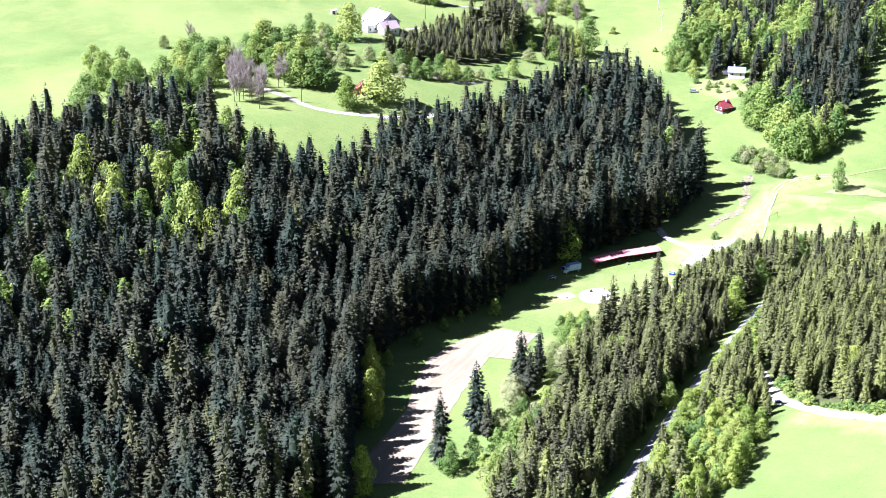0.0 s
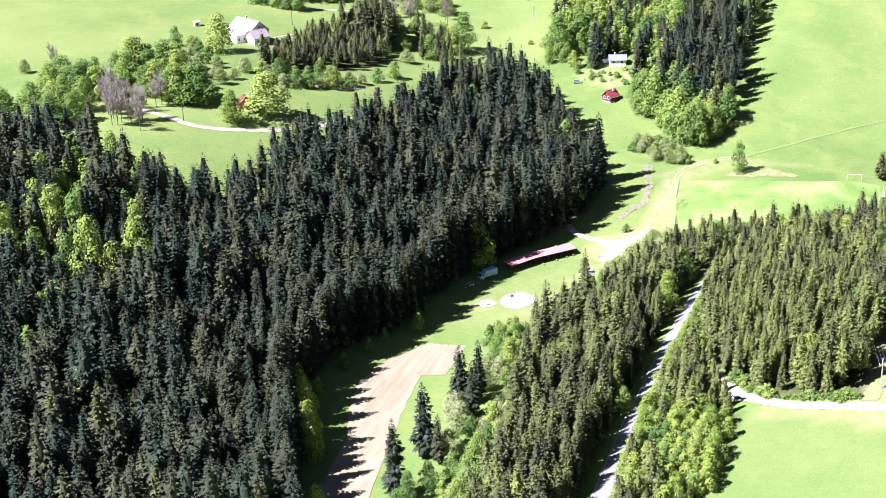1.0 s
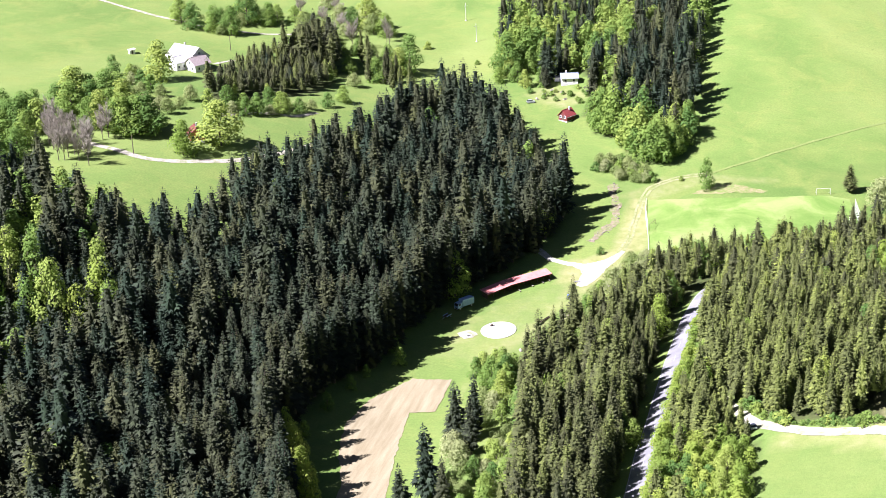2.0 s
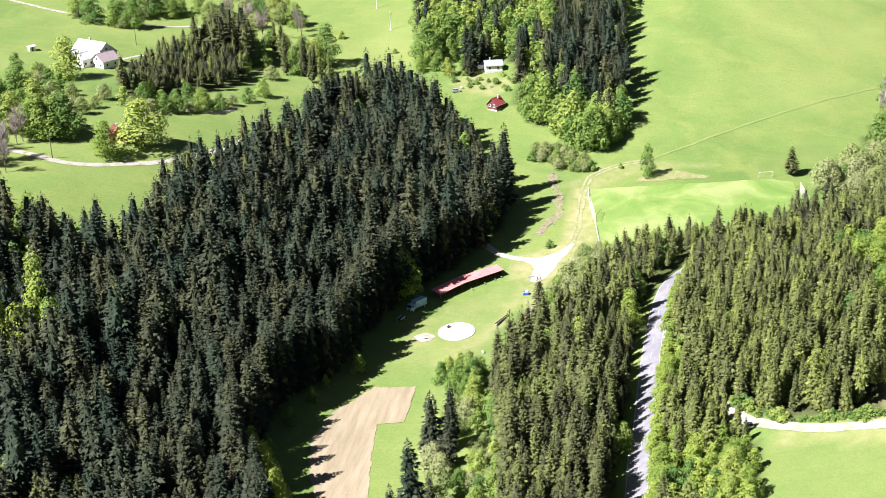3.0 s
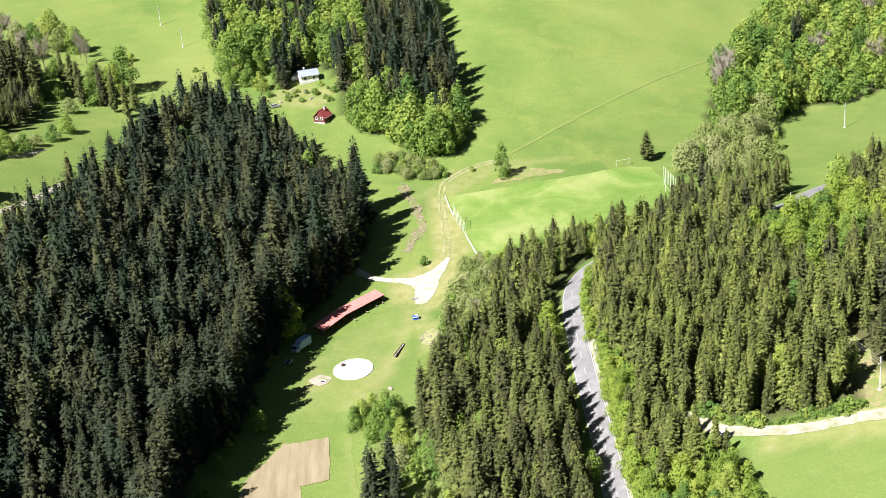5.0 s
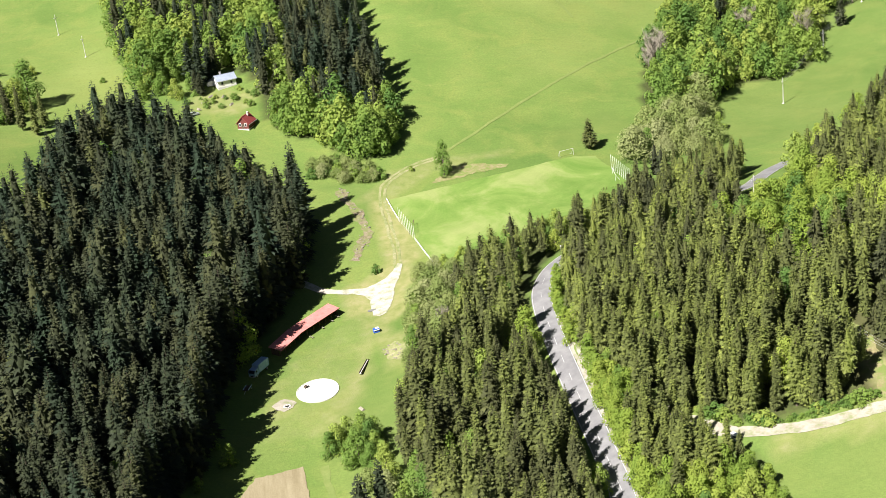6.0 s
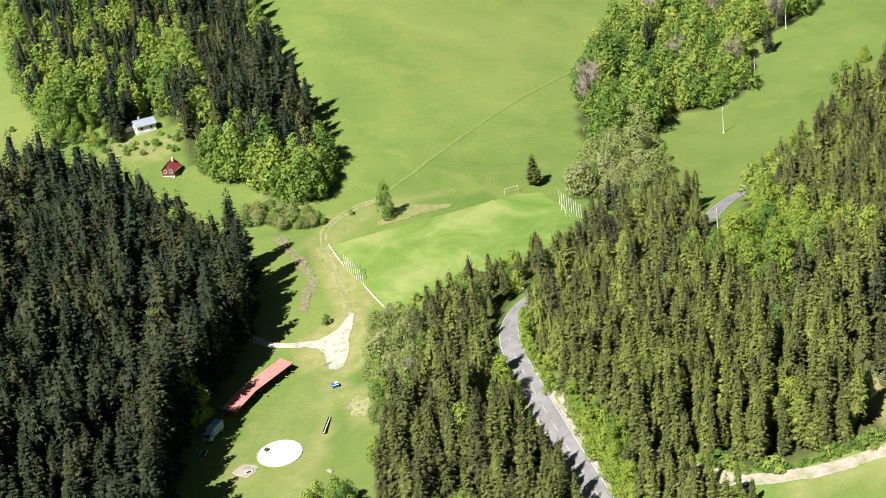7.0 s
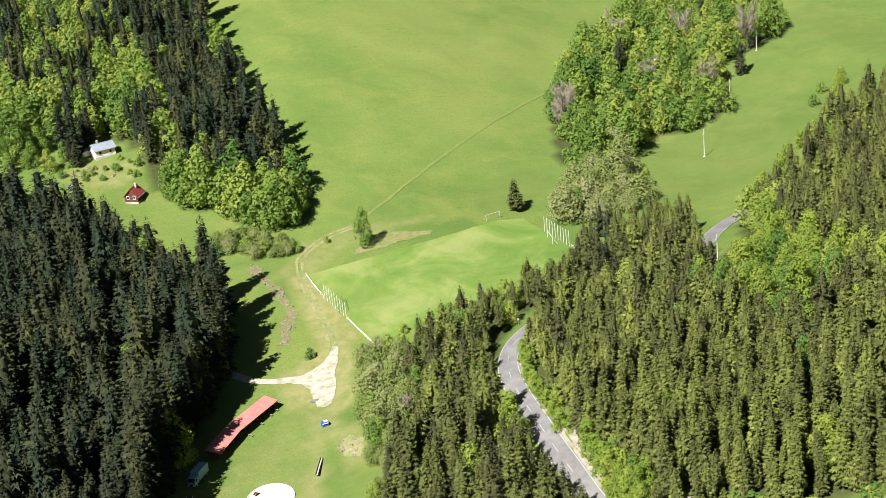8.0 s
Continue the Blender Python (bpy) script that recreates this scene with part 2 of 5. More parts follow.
def heights(x, y):
    """The lie of the land, a smooth spline over a coarse net of heights."""
    x, y = np.asarray(x, float), np.asarray(y, float)
    fx = np.clip((x - NET_X) / STEP_X, 1, NET_ARRAY.shape[1] - 2.0001)
    fy = np.clip((y - NET_Y) / STEP_Y, 1, NET_ARRAY.shape[0] - 2.0001)
    ix, iy = fx.astype(int), fy.astype(int)
    wx, wy = weights(fx - ix), weights(fy - iy)
    z = np.zeros_like(fx)
    for a in range(4):
        for b in range(4):
            z = z + wx[a] * wy[b] * NET_ARRAY[iy - 1 + b, ix - 1 + a]
    return z + 0.22 * np.sin(x * 0.19 + 1.3 * np.sin(y * 0.07)) * np.sin(y * 0.16 + 0.8)


def land(x, y):
    return float(heights(x, y))


def inside(x, y, poly):
    """Which of the points lie inside a polygon."""
    x, y = np.asarray(x, float), np.asarray(y, float)
    hit = np.zeros(x.shape, bool)
    for (ax, ay), (bx, by) in zip(poly, poly[1:] + poly[:1]):
        if ay != by:
            hit ^= ((ay > y) != (by > y)) & (x < (bx - ax) * (y - ay) / (by - ay) + ax)
    return hit


# The stands of trees, as outlines in plan.
WOODS = {
    "west": [(3, 62), (-6, 44), (-13, 27), (-23, 8), (-29, -16), (-34, -41), (-43, -62), (-46, -85), (-42, -106), (-33, -123), (-23, -142), (-8, -168), (-16, -225),
             (-95, -232), (-170, -150), (-226, -80), (-212, -60), (-196, -18), (-172, -10), (-132, -12), (-108, -14), (-102, 3), (-106, 24), (-100, 52), (-92, 66), (-86, 92),
             (-80, 128), (-66, 166), (-46, 170), (-28, 150), (-10, 118), (5, 104), (6, 84)],
    "middle": [(38, -180), (31, -130), (31, -112), (28, -88), (20, -54), (24, -30), (33, -16), (43, -6), (46, 6), (50, 18), (57, 28), (66, 35), (76, 40), (84, 43), (83, 37), (76, 29), (71, 20), (66, 8), (62, -8), (60, -30), (59.5, -60), (59, -100), (60, -180)],
    "plantation": [(86, 28), (79, 20), (76, 4), (73, -14), (72, -36), (76, -58), (84, -73), (91, -84), (98, -92), (106, -95), (113, -95.5), (124, -97), (127, -74), (126.5, -45), (125, -20), (120, -2), (112, 14), (98, 25)],
    "verge": [(70.5, -42), (69.5, -62), (68.5, -90), (68, -125), (68, -160), (82, -160), (93, -136), (93, -114), (92.5, -101), (86, -91), (80, -76), (75, -56)],
    "east": [(130, -28), (131, -55), (132, -84), (142, -100), (162, -88), (186, -30), (226, 34), (296, 120), (330, 186), (284, 158), (262, 144), (234, 124), (209, 104), (186, 80), (172, 66), (150, 40), (136, 12), (131, -10)],
    "east_leafy": [(123, -2), (126, -22), (129, -42), (138, -32), (150, -26), (162, -30), (165, -18), (156, 6), (162, 36), (178, 60), (169, 66), (150, 36), (138, 14)],
    "roadside": [(88, 25), (100, 25), (113, 15), (124, 6), (136, 18), (146, 36), (151, 47), (124, 39), (100, 32)],
    "pitch_edge": [(45, 25), (49, 36), (60, 44), (72, 50), (84, 54), (96, 57), (104, 60), (109, 52), (98, 45), (84, 43), (76, 40), (66, 35), (57, 28), (50, 18)],
    "road_end": [(100, 46), (110, 50), (124, 52), (140, 58), (150, 66), (158, 74), (146, 80), (132, 76), (122, 76), (112, 66)],
    "north": [(38, 141), (45, 167), (48, 191), (46, 218), (43, 268), (41, 330), (40, 400), (-20, 420), (-70, 380), (-64, 300), (-58, 255), (-40, 236), (-28, 240), (-18, 237), (-4, 220), (-2, 205), (-2, 187), (4, 176), (8, 165), (20, 162), (25, 148), (31, 142)],
    "grove": [(146, 164), (150, 180), (165, 222), (195, 268), (223, 287), (241, 321), (271, 334), (310, 300), (295, 261), (257, 248), (229, 195), (207, 181), (190, 181), (178, 166), (168, 156), (156, 154)],
    "farm": [(-155, 114), (-146, 126), (-136, 138), (-126, 154), (-121, 177), (-131, 218), (-146, 240), (-160, 222), (-167, 190), (-166, 166), (-165, 139)],
}


# Stretches of dry, worn or trodden grass, and how bare they are.
DRY_GROUND = [
    ([(13, 54), (24, 56), (30, 62), (31, 88), (32, 110), (40, 108), (41, 90), (42, 76), (40, 60), (36, 44), (31, 28), (22, 22), (15, 30), (16, 44)], 0.85),
    ([(-26, 216), (-14, 212), (-3, 206), (-5, 194), (-14, 190), (-24, 196), (-33, 205)], 0.5),
    ([(20, 14), (25, 22), (31, 14), (30, -2), (24, -2)], 0.6),
    ([(-12, -24), (8, -26), (18, 2), (23, 26), (17, 34), (8, 26), (-4, 12), (-12, 0)], 0.22),
    ([(18, 28), (23, 28), (19, 8), (16, -2), (10, -12), (3, -27), (-2, -27), (5, -10), (11, 0), (14, 10)], 0.5),
    ([(16, 34), (20, 24), (26, 24), (27, 34)], 0.6),
    ([(-14, -10), (-8, -4), (-3, -9), (-8, -16)], 0.6),
    ([(98, -97), (98, -104), (150, -118), (150, -108)], 0.5),
    ([(122, -102), (124, -60), (136, -60), (137, -102)], 0.7),
    ([(28, 112), (42, 112), (56, 126), (88, 130), (84, 136), (58, 136), (40, 128)], 0.45),
]


# Stretches of richer, darker grass colour, painted shade among them, and how strong.
LUSH_AND_SHADE_GROUND = [
    ([(90, -100), (98, -102), (150, -116), (260, -130), (260, -330), (60, -330), (70, -190), (90, -140)], 0.45),
    ([(36, -60), (60, -60), (24, 0), (14, 6), (10, 0), (2, -34), (12, -70)], 0.6),
    ([(160, 104), (176, 160), (200, 178), (260, 244), (330, 300), (330, 200), (262, 154), (205, 112)], 0.4),
    # Shade by the pitch corner, painted in as darker green.
    ([(100, 129), (125, 133), (140, 148), (130, 164), (108, 148)], 0.4),
    ([(14, 120), (22, 122), (27, 100), (32, 100), (34, 112), (30, 124), (16, 128)], 0.5),
]


def joined(name, verts, faces, material, parent=None, smooth=False, tint=None):
    """One mesh object from arrays. Faces all have the same number of corners."""
    verts, faces = np.asarray(verts, np.float32), np.asarray(faces, np.int32)
    me = bpy.data.meshes.new(name)
    n, k = faces.shape
    me.vertices.add(len(verts))
    me.vertices.foreach_set("co", verts.ravel())
    me.loops.add(n * k)
    me.loops.foreach_set("vertex_index", faces.ravel())
    me.polygons.add(n)
    me.polygons.foreach_set("loop_start", np.arange(0, n * k, k, dtype=np.int32))
    me.polygons.foreach_set("loop_total", np.full(n, k, np.int32))
    if smooth:
        me.polygons.foreach_set("use_smooth", np.ones(n, bool))
    if tint is not None:
        a = me.attributes.new("tint", "FLOAT", "POINT")
        a.data.foreach_set("value", np.asarray(tint, np.float32))
    me.update(calc_edges=True)
    me.materials.append(material)
    ob = new(name, me)
    ob.parent = parent
    return ob


def part(name, bm, material, parent=None, label=""):
    """A bmesh as one mesh object under a thing or a part."""
    me = bpy.data.meshes.new(name)
    bm.to_mesh(me)
    bm.free()
    me.materials.append(material)
    ob = new(name, me)
    ob.parent = parent
    if label:
        ob["label"] = label
    return ob


def build_ground():
    inner_x, inner_y = np.arange(-420, 421, 4.0), np.arange(-340, 521, 4.0)
    grow = np.array([12, 40, 100, 220, 480, 1000, 1900, 3200.0])
    xs = np.concatenate([inner_x[0] - grow[::-1], inner_x, inner_x[-1] + grow])
    ys = np.concatenate([inner_y[0] - grow[::-1], inner_y, inner_y[-1] + grow])
    gx, gy = np.meshgrid(xs, ys)
    v = np.stack([gx.ravel(), gy.ravel(), heights(gx.ravel(), gy.ravel())], 1)
    w, h = len(xs), len(ys)
    i = (np.arange(h - 1)[:, None] * w + np.arange(w - 1)).ravel()
    ob = joined("ground", v, np.stack([i, i + 1, i + w + 1, i + w], 1), MEADOW, smooth=True)
    wooded = np.zeros(len(v), np.float32)
    for poly in WOODS.values():
        wooded[inside(v[:, 0], v[:, 1], poly)] = 0.75
    dry = np.zeros(len(v), np.float32)
    for poly, amount in DRY_GROUND:
        dry[inside(v[:, 0], v[:, 1], poly)] = amount
    lush_and_shade = np.zeros(len(v), np.float32)
    for poly, amount in LUSH_AND_SHADE_GROUND:
        lush_and_shade[inside(v[:, 0], v[:, 1], poly)] = amount
    a = ob.data.attributes.new("lush_and_shade", "FLOAT", "POINT")
    a.data.foreach_set("value", lush_and_shade)
    a = ob.data.attributes.new("dry", "FLOAT", "POINT")
    a.data.foreach_set("value", dry)
    a = ob.data.attributes.new("wooded", "FLOAT", "POINT")
    a.data.foreach_set("value", wooded)
    return tagged(ob, "rolling green spring meadow with patches of paler grass", "ground", kind="structure")


def wobble(s, amount, seed):
    return amount * (np.sin(s * 0.9 + seed) + 0.7 * np.sin(s * 2.3 + 2.1 * seed) + 0.4 * np.sin(s * 5.1 + 3.3 * seed))


def smooth_line(points, step):
    """Points along a smooth curve through the given ones."""
    p = [Vector(q) for q in points]
    p = [2 * p[0] - p[1]] + p + [2 * p[-1] - p[-2]]
    out = []
    for a, b, c, d in zip(p, p[1:], p[2:], p[3:]):
        n = max(1, int((c - b).length / step))
        for k in range(n):
            t = k / n
            out.append(0.5 * (2 * b + (c - a) * t + (2 * a - 5 * b + 4 * c - d) * t * t + (3 * b - a - 3 * c + d) * t ** 3))
    return out + [p[-2]]


def strip(name, points, width, material, label, category, lift=0.08, ragged=0.0, seed=1.0, crown=0.0, offset=0.0):
    """A road or track laid along a curve on the land."""
    line = smooth_line(points, 1.5)
    verts, faces, m = [], [], 5
    for k, p in enumerate(line):
        d = (line[min(k + 1, len(line) - 1)] - line[max(k - 1, 0)]).normalized()
        side = Vector((-d.y, d.x))
        half = width / 2
        for j in range(m):
            u = -1 + 2 * j / (m - 1)
            e = half + (wobble(k * 0.6, ragged, seed + u) if abs(u) == 1 else 0)
            q = p + side * (u * e + offset)
            verts.append((q.x, q.y, land(q.x, q.y) + lift + crown * (1 - u * u)))
        if k:
            a = (k - 1) * m
            faces += [(a + j, a + j + 1, a + m + j + 1, a + m + j) for j in range(m - 1)]
    ob = joined(name, verts, faces, material, smooth=True)
    return tagged(ob, label, category, kind="structure")


def patch(name, outline, material, label, category, lift=0.06, ragged=0.0, seed=1.0, kind="structure", step=1.0, rings=14):
    """A piece of ground cover with a ragged edge, laid on the land. The outline is seen whole from its middle."""
    loop = outline + outline[:1]
    pts = []
    for (ax, ay), (bx, by) in zip(loop, loop[1:]):
        n = max(1, int(math.hypot(bx - ax, by - ay) / step))
        pts += [(ax + (bx - ax) * k / n, ay + (by - ay) * k / n) for k in range(n)]
    cx, cy = sum(p[0] for p in outline) / len(outline), sum(p[1] for p in outline) / len(outline)
    edge = np.array(pts)
    away = edge - (cx, cy)
    away /= np.linalg.norm(away, axis=1)[:, None]
    edge = edge + away * wobble(np.arange(len(edge)) * 0.7, ragged, seed)[:, None]
    n = len(edge)
    verts = []
    for r in range(rings):
        q = (cx, cy) + (edge - (cx, cy)) * max(0.002, r / (rings - 1))
        verts.append(np.column_stack([q, heights(q[:, 0], q[:, 1]) + lift]))
    v = np.concatenate(verts)
    i = np.arange(n)
    j = (i + 1) % n
    faces = [np.stack([r * n + i, (r + 1) * n + i, (r + 1) * n + j, r * n + j], 1) for r in range(rings - 1)]
    ob = joined(name, v, np.concatenate(faces), material, smooth=True)
    return tagged(ob, label, category, kind=kind)


ground = build_ground()
ROAD = [(66, -190), (64.5, -110), (65, -92), (65.3, -73), (65.6, -53), (66.2, -33), (67.6, -8), (70.2, 10), (75.5, 22), (84, 30), (98, 38), (122, 44), (147, 53), (158, 64), (168, 73), (186, 82), (214, 86)]
strip("road", ROAD, 5.8, ASPHALT, "grey asphalt country road winding between spruce stands", "road", 0.12, 0.04, crown=0.06)
strip("road_edge_line", ROAD, 0.13, LINE_PAINT, "thin white painted line along the road edge", "road marking", 0.16, offset=2.65)
strip("road_edge_line", ROAD, 0.13, LINE_PAINT, "thin white painted line along the road edge", "road marking", 0.16, offset=-2.65)
for k in range(14):
    strip("centre_dash", [tuple(p) for p in smooth_line(ROAD[1:10], 1.0)[10 * k + 4:10 * k + 9]], 0.10, LINE_PAINT, "white dash of the road's broken centre line", "road marking", 0.2)
strip("road_shoulder", ROAD[:10], 0.9, TRACK_GRAVEL, "pale gravel shoulder beside the asphalt road", "shoulder", 0.09, 0.15, offset=-3.35)
strip("dirt_road", [(67, -42), (75, -62), (83, -77), (88, -85), (92, -91.5), (104, -98), (116, -101), (128, -103), (150, -108)], 3.8, TRACK_GRAVEL, "pale gravel forest road at the edge of the meadow", "dirt road", 0.1, 0.18)
strip("forest_cut", [(127, -100), (130, -80), (129.5, -58), (128, -31), (122, -4)], 4.0, SCAR, "bare earth track between two spruce stands", "dirt track", 0.1, 0.4)
for side in (-0.85, 0.85):
    strip("wheel_rut", [(33, 58), (34.5, 72), (34.5, 97), (35, 112), (38, 121), (47, 130), (59, 135)], 1.0, TRACK, "pale worn wheel rut of the track beside the pitch", "track", 0.09, 0.16, seed=3 + side, offset=side)
strip("meadow_path", [(59, 135), (80, 154), (110, 182), (143, 211), (173, 235)], 1.2, FAINT_PATH, "faint trodden path across the meadow", "path", 0.12, 0.12)
strip("slope_path", [(125, 307), (130, 289), (134.5, 267), (139, 246.5)], 1.2, FAINT_PATH, "faint trodden path up the meadow slope", "path", 0.12, 0.15)
strip("village_lane", [(-175, 44), (-161, 41), (-147, 40), (-134, 46), (-121, 57), (-108, 76), (-98, 100)], 3.0, TRACK_GRAVEL, "pale gravel lane past a cottage", "lane", 0.1, 0.12)
strip("far_lane", [(-310, 292), (-286, 282), (-261, 270), (-234, 260), (-201, 254), (-170, 262)], 2.6, TRACK_GRAVEL, "pale lane on the far side of the farm meadow", "lane", 0.1, 0.12)
strip("farm_lane", [(-142, 100), (-128, 116), (-118, 122), (-112, 134)], 2.4, TRACK_GRAVEL, "pale lane between hedge and meadow", "lane", 0.1, 0.12)
strip("farm_track", [(-182, 184), (-178, 196), (-170, 199), (-164, 196)], 2.2, TRACK_GRAVEL, "pale track from the farm to the wood", "track", 0.1, 0.2)
strip("stream_bed", [(21, 121), (23, 110), (26, 98), (26.3, 88), (23, 78), (20, 70)], 3.3, STONY, "dry stony stream bed in the grass", "stream bed", 0.1, 0.7)
strip("yard_lane", [(2, 60), (9, 53), (16, 50), (24, 49)], 3.0, GRAVEL, "pale gravel lane leaving the forest", "lane", 0.1, 0.2)
patch("football_pitch", [(36.5, 109), (44.5, 56), (60, 58), (90, 67), (120, 80), (117.5, 106), (115, 121), (107, 122), (75, 115)], TURF, "mown pale green village football pitch", "football pitch", 0.1, 0.1, rings=36)
patch("tilled_field", [(-18, -43), (-12, -41.5), (-12.6, -65), (-10.5, -82), (-6, -108), (2, -150), (-14, -155), (-19, -110), (-26, -92), (-29, -78), (-27, -60)], SOIL, "strip of freshly tilled pale brown soil", "field", 0.1, 0.3, rings=30)
patch("tilled_corner", [(-13, -42), (-9, -40.7), (-5.5, -40), (-5, -51), (-5, -62), (-9, -63.2), (-13, -64.5)], SOIL, "wider end of the strip of tilled pale brown soil", "field", 0.13, 0.15, rings=16)
patch("gravel_yard", [(16, 49.5), (20, 50.5), (24, 51.5), (28, 53.5), (31.5, 58), (33.5, 62), (35, 61), (33.5, 55), (31, 48.5), (29.5, 42), (28, 36), (26, 32), (23.5, 30.5), (21.8, 32), (21.8, 37), (22, 42), (20.5, 46)], GRAVEL, "bright pale gravel turning yard", "gravel yard", 0.11, 0.2)
patch("trampled_patch", [(22, 9), (26, 14), (29, 8), (27, 2), (23, 4)], TRACK, "trampled pale patch of stony ground beside the willows", "bare ground", 0.09, 0.6)
patch("lay_by", [(70.6, -26), (70.2, -34), (69.6, -42), (72, -45), (74.6, -41), (75, -36), (73, -29)], TRACK_GRAVEL, "patch of pale gravel beside the asphalt road", "lay-by", 0.1, 0.25)
strip("field_lane", [(0, -42), (1, -62), (4, -84), (7, -100)], 2.0, FAINT_PATH, "faint grassy lane beside the tilled field", "track", 0.08, 0.25)
puddle_line = [(21.7 + 1.2 * math.cos(a * math.pi / 10), 35.5 + 0.8 * math.sin(a * math.pi / 10)) for a in range(20)]
patch("puddle", puddle_line, PUDDLE, "shallow grey puddle on the gravel yard", "puddle", 0.16, 0.1, step=0.3, rings=4)
patch("earth_scar", [(54, 116.5), (60, 116.5), (70, 118.5), (82, 121), (83, 123), (74, 125.5), (66, 126.5), (58, 122.5)], SCAR, "bare brown earth bank beside the pitch", "bare earth", 0.09, 0.5)
patch("fire_pit", [(-11.6, -8.6), (-10.2, -6.6), (-8, -5.4), (-5.8, -6.2), (-4.9, -8.2), (-6.2, -10.4), (-8.6, -11.8), (-10.8, -10.8)], TRACK_GRAVEL, "patch of pale sand with ashes of a fireplace", "fire pit", 0.09, 0.22)
circle_line = [(1.4 + 5.95 * math.cos(a * math.pi / 24), -3.9 + 5.95 * math.sin(a * math.pi / 24)) for a in range(48)]
patch("sand_ring", circle_line, SAND, "round white sand riding ring on the grass", "sand ring", 0.14, 0.0)


# ---- trees ----
rng = np.random.default_rng(7)


def tube(a, b, ra, rb, sides=5):
    """A tapered stick from a to b, as arrays of corners and triangles."""
    a, b = np.array(a, float), np.array(b, float)
    d = (b - a) / np.linalg.norm(b - a)
    u = np.cross(d, (0.3, 0.9, 0.2))
    u /= np.linalg.norm(u)
    w = np.cross(d, u)
    ang = np.arange(sides) * 2 * math.pi / sides
    ring = np.cos(ang)[:, None] * u + np.sin(ang)[:, None] * w
    v = np.concatenate([a + ra * ring, b + rb * ring])
    i = np.arange(sides)
    j = (i + 1) % sides
    f = np.concatenate([np.stack([i, j, sides + j], 1), np.stack([i, sides + j, sides + i], 1)])
    return v, f


def stacked(pieces):
    v, f, n = [], [], 0
    for a, b in pieces:
        v.append(a)
        f.append(b + n)
        n += len(a)
    return np.concatenate(v), np.concatenate(f)


def spruce_shape(height, radius, bare, count, seed, fine=True):
    """Trunk and crown of a spruce: tiers of drooping, lobed boughs on a straight trunk, round a dense inner cone."""
    r = np.random.default_rng(seed)
    trunk = tube((0, 0, -1.0), (0, 0, height * 0.97), 0.016 * height, 0.02, 6)
    # A bough: five lobes with notches between them, a fan from its root. Along, aside, up.
    lobes = [(0.0, 0.0, 0.06), (0.50, 0.40, -0.16), (0.52, 0.22, -0.02), (0.86, 0.26, -0.15), (0.66, 0.08, 0.0), (1.04, 0.0, -0.09),
             (0.66, -0.08, 0.0), (0.84, -0.27, -0.16), (0.50, -0.21, -0.02), (0.52, -0.40, -0.15)]
    if not fine:
        lobes = [lobes[0], (0.66, 0.38, -0.16), (0.60, 0.13, -0.01), (1.02, 0.0, -0.09), (0.60, -0.13, -0.01), (0.64, -0.38, -0.17)]
    shape = np.array(lobes)
    tri = np.array([(0, k, k + 1) for k in range(1, len(lobes) - 1)])
    boughs, lean, one_side = [], 2 * math.pi * r.random(), 2 * math.pi * r.random()
    top = 0.985
    tiers = max(10, count // 8)
    for k in range(count):
        u = ((int(k * tiers / count) + 0.5 * r.random()) / tiers) ** 1.12
        h = 1 - u
        z = height * (bare + (top - bare) * h)
        ang = 2.39996 * k + 0.9 * r.random()
        reach = radius * 1.14 * (1 - math.exp(-2.1 * u)) * min(1.0, 0.78 + 3.0 * h) + 0.34
        reach *= 1 + 0.10 * math.sin(11 * h + lean) + 0.12 * math.cos(ang - one_side)
        length = reach * (0.70 + 0.45 * r.random())
        droop = -0.35 + 0.58 * u ** 0.5 * (0.6 + 0.8 * r.random())
        p = shape * (1, 0.85 + 0.5 * r.random(), 1)
        twist = 0.35 * r.normal()
        inner = (0.24 + 0.30 * r.random()) * length
        run = length - inner
        p[:, 2] = p[:, 2] * run - p[:, 0] ** 1.3 * run * droop + twist * p[:, 1] * run
        p[:, 1] *= run
        p[:, 0] = inner + p[:, 0] * run
        c, s = math.cos(ang), math.sin(ang)
        boughs.append((np.stack([p[:, 0] * c - p[:, 1] * s, p[:, 0] * s + p[:, 1] * c, p[:, 2] + z], 1), tri))
    # Dense inner foliage that lets no light through.
    ring, core, cf = 7, [], []
    levels = (0.0, 0.14, 0.3, 0.48, 0.68, 0.86)
    for k, h in enumerate(levels):
        for j in range(ring):
            a = 2 * math.pi * (j + 0.5 * (k % 2)) / ring
            rr = radius * (1 - math.exp(-2.7 * (1 - h))) * 0.52 * (0.6 + 0.7 * r.random()) + 0.05
            core.append((rr * math.cos(a), rr * math.sin(a), height * (bare + (top - bare) * h) - 0.5 * rr))
    for k in range(len(levels) - 1):
        for j in range(ring):
            a, b = k * ring + j, k * ring + (j + 1) % ring
            cf += [(a, b, b + ring), (a, b + ring, a + ring)]
    boughs.append((np.array(core), np.array(cf)))
    boughs.append(tube((0, 0, height * 0.94), (0, 0, height * 0.98), 0.12, 0.08, 4))
    return trunk, stacked(boughs)


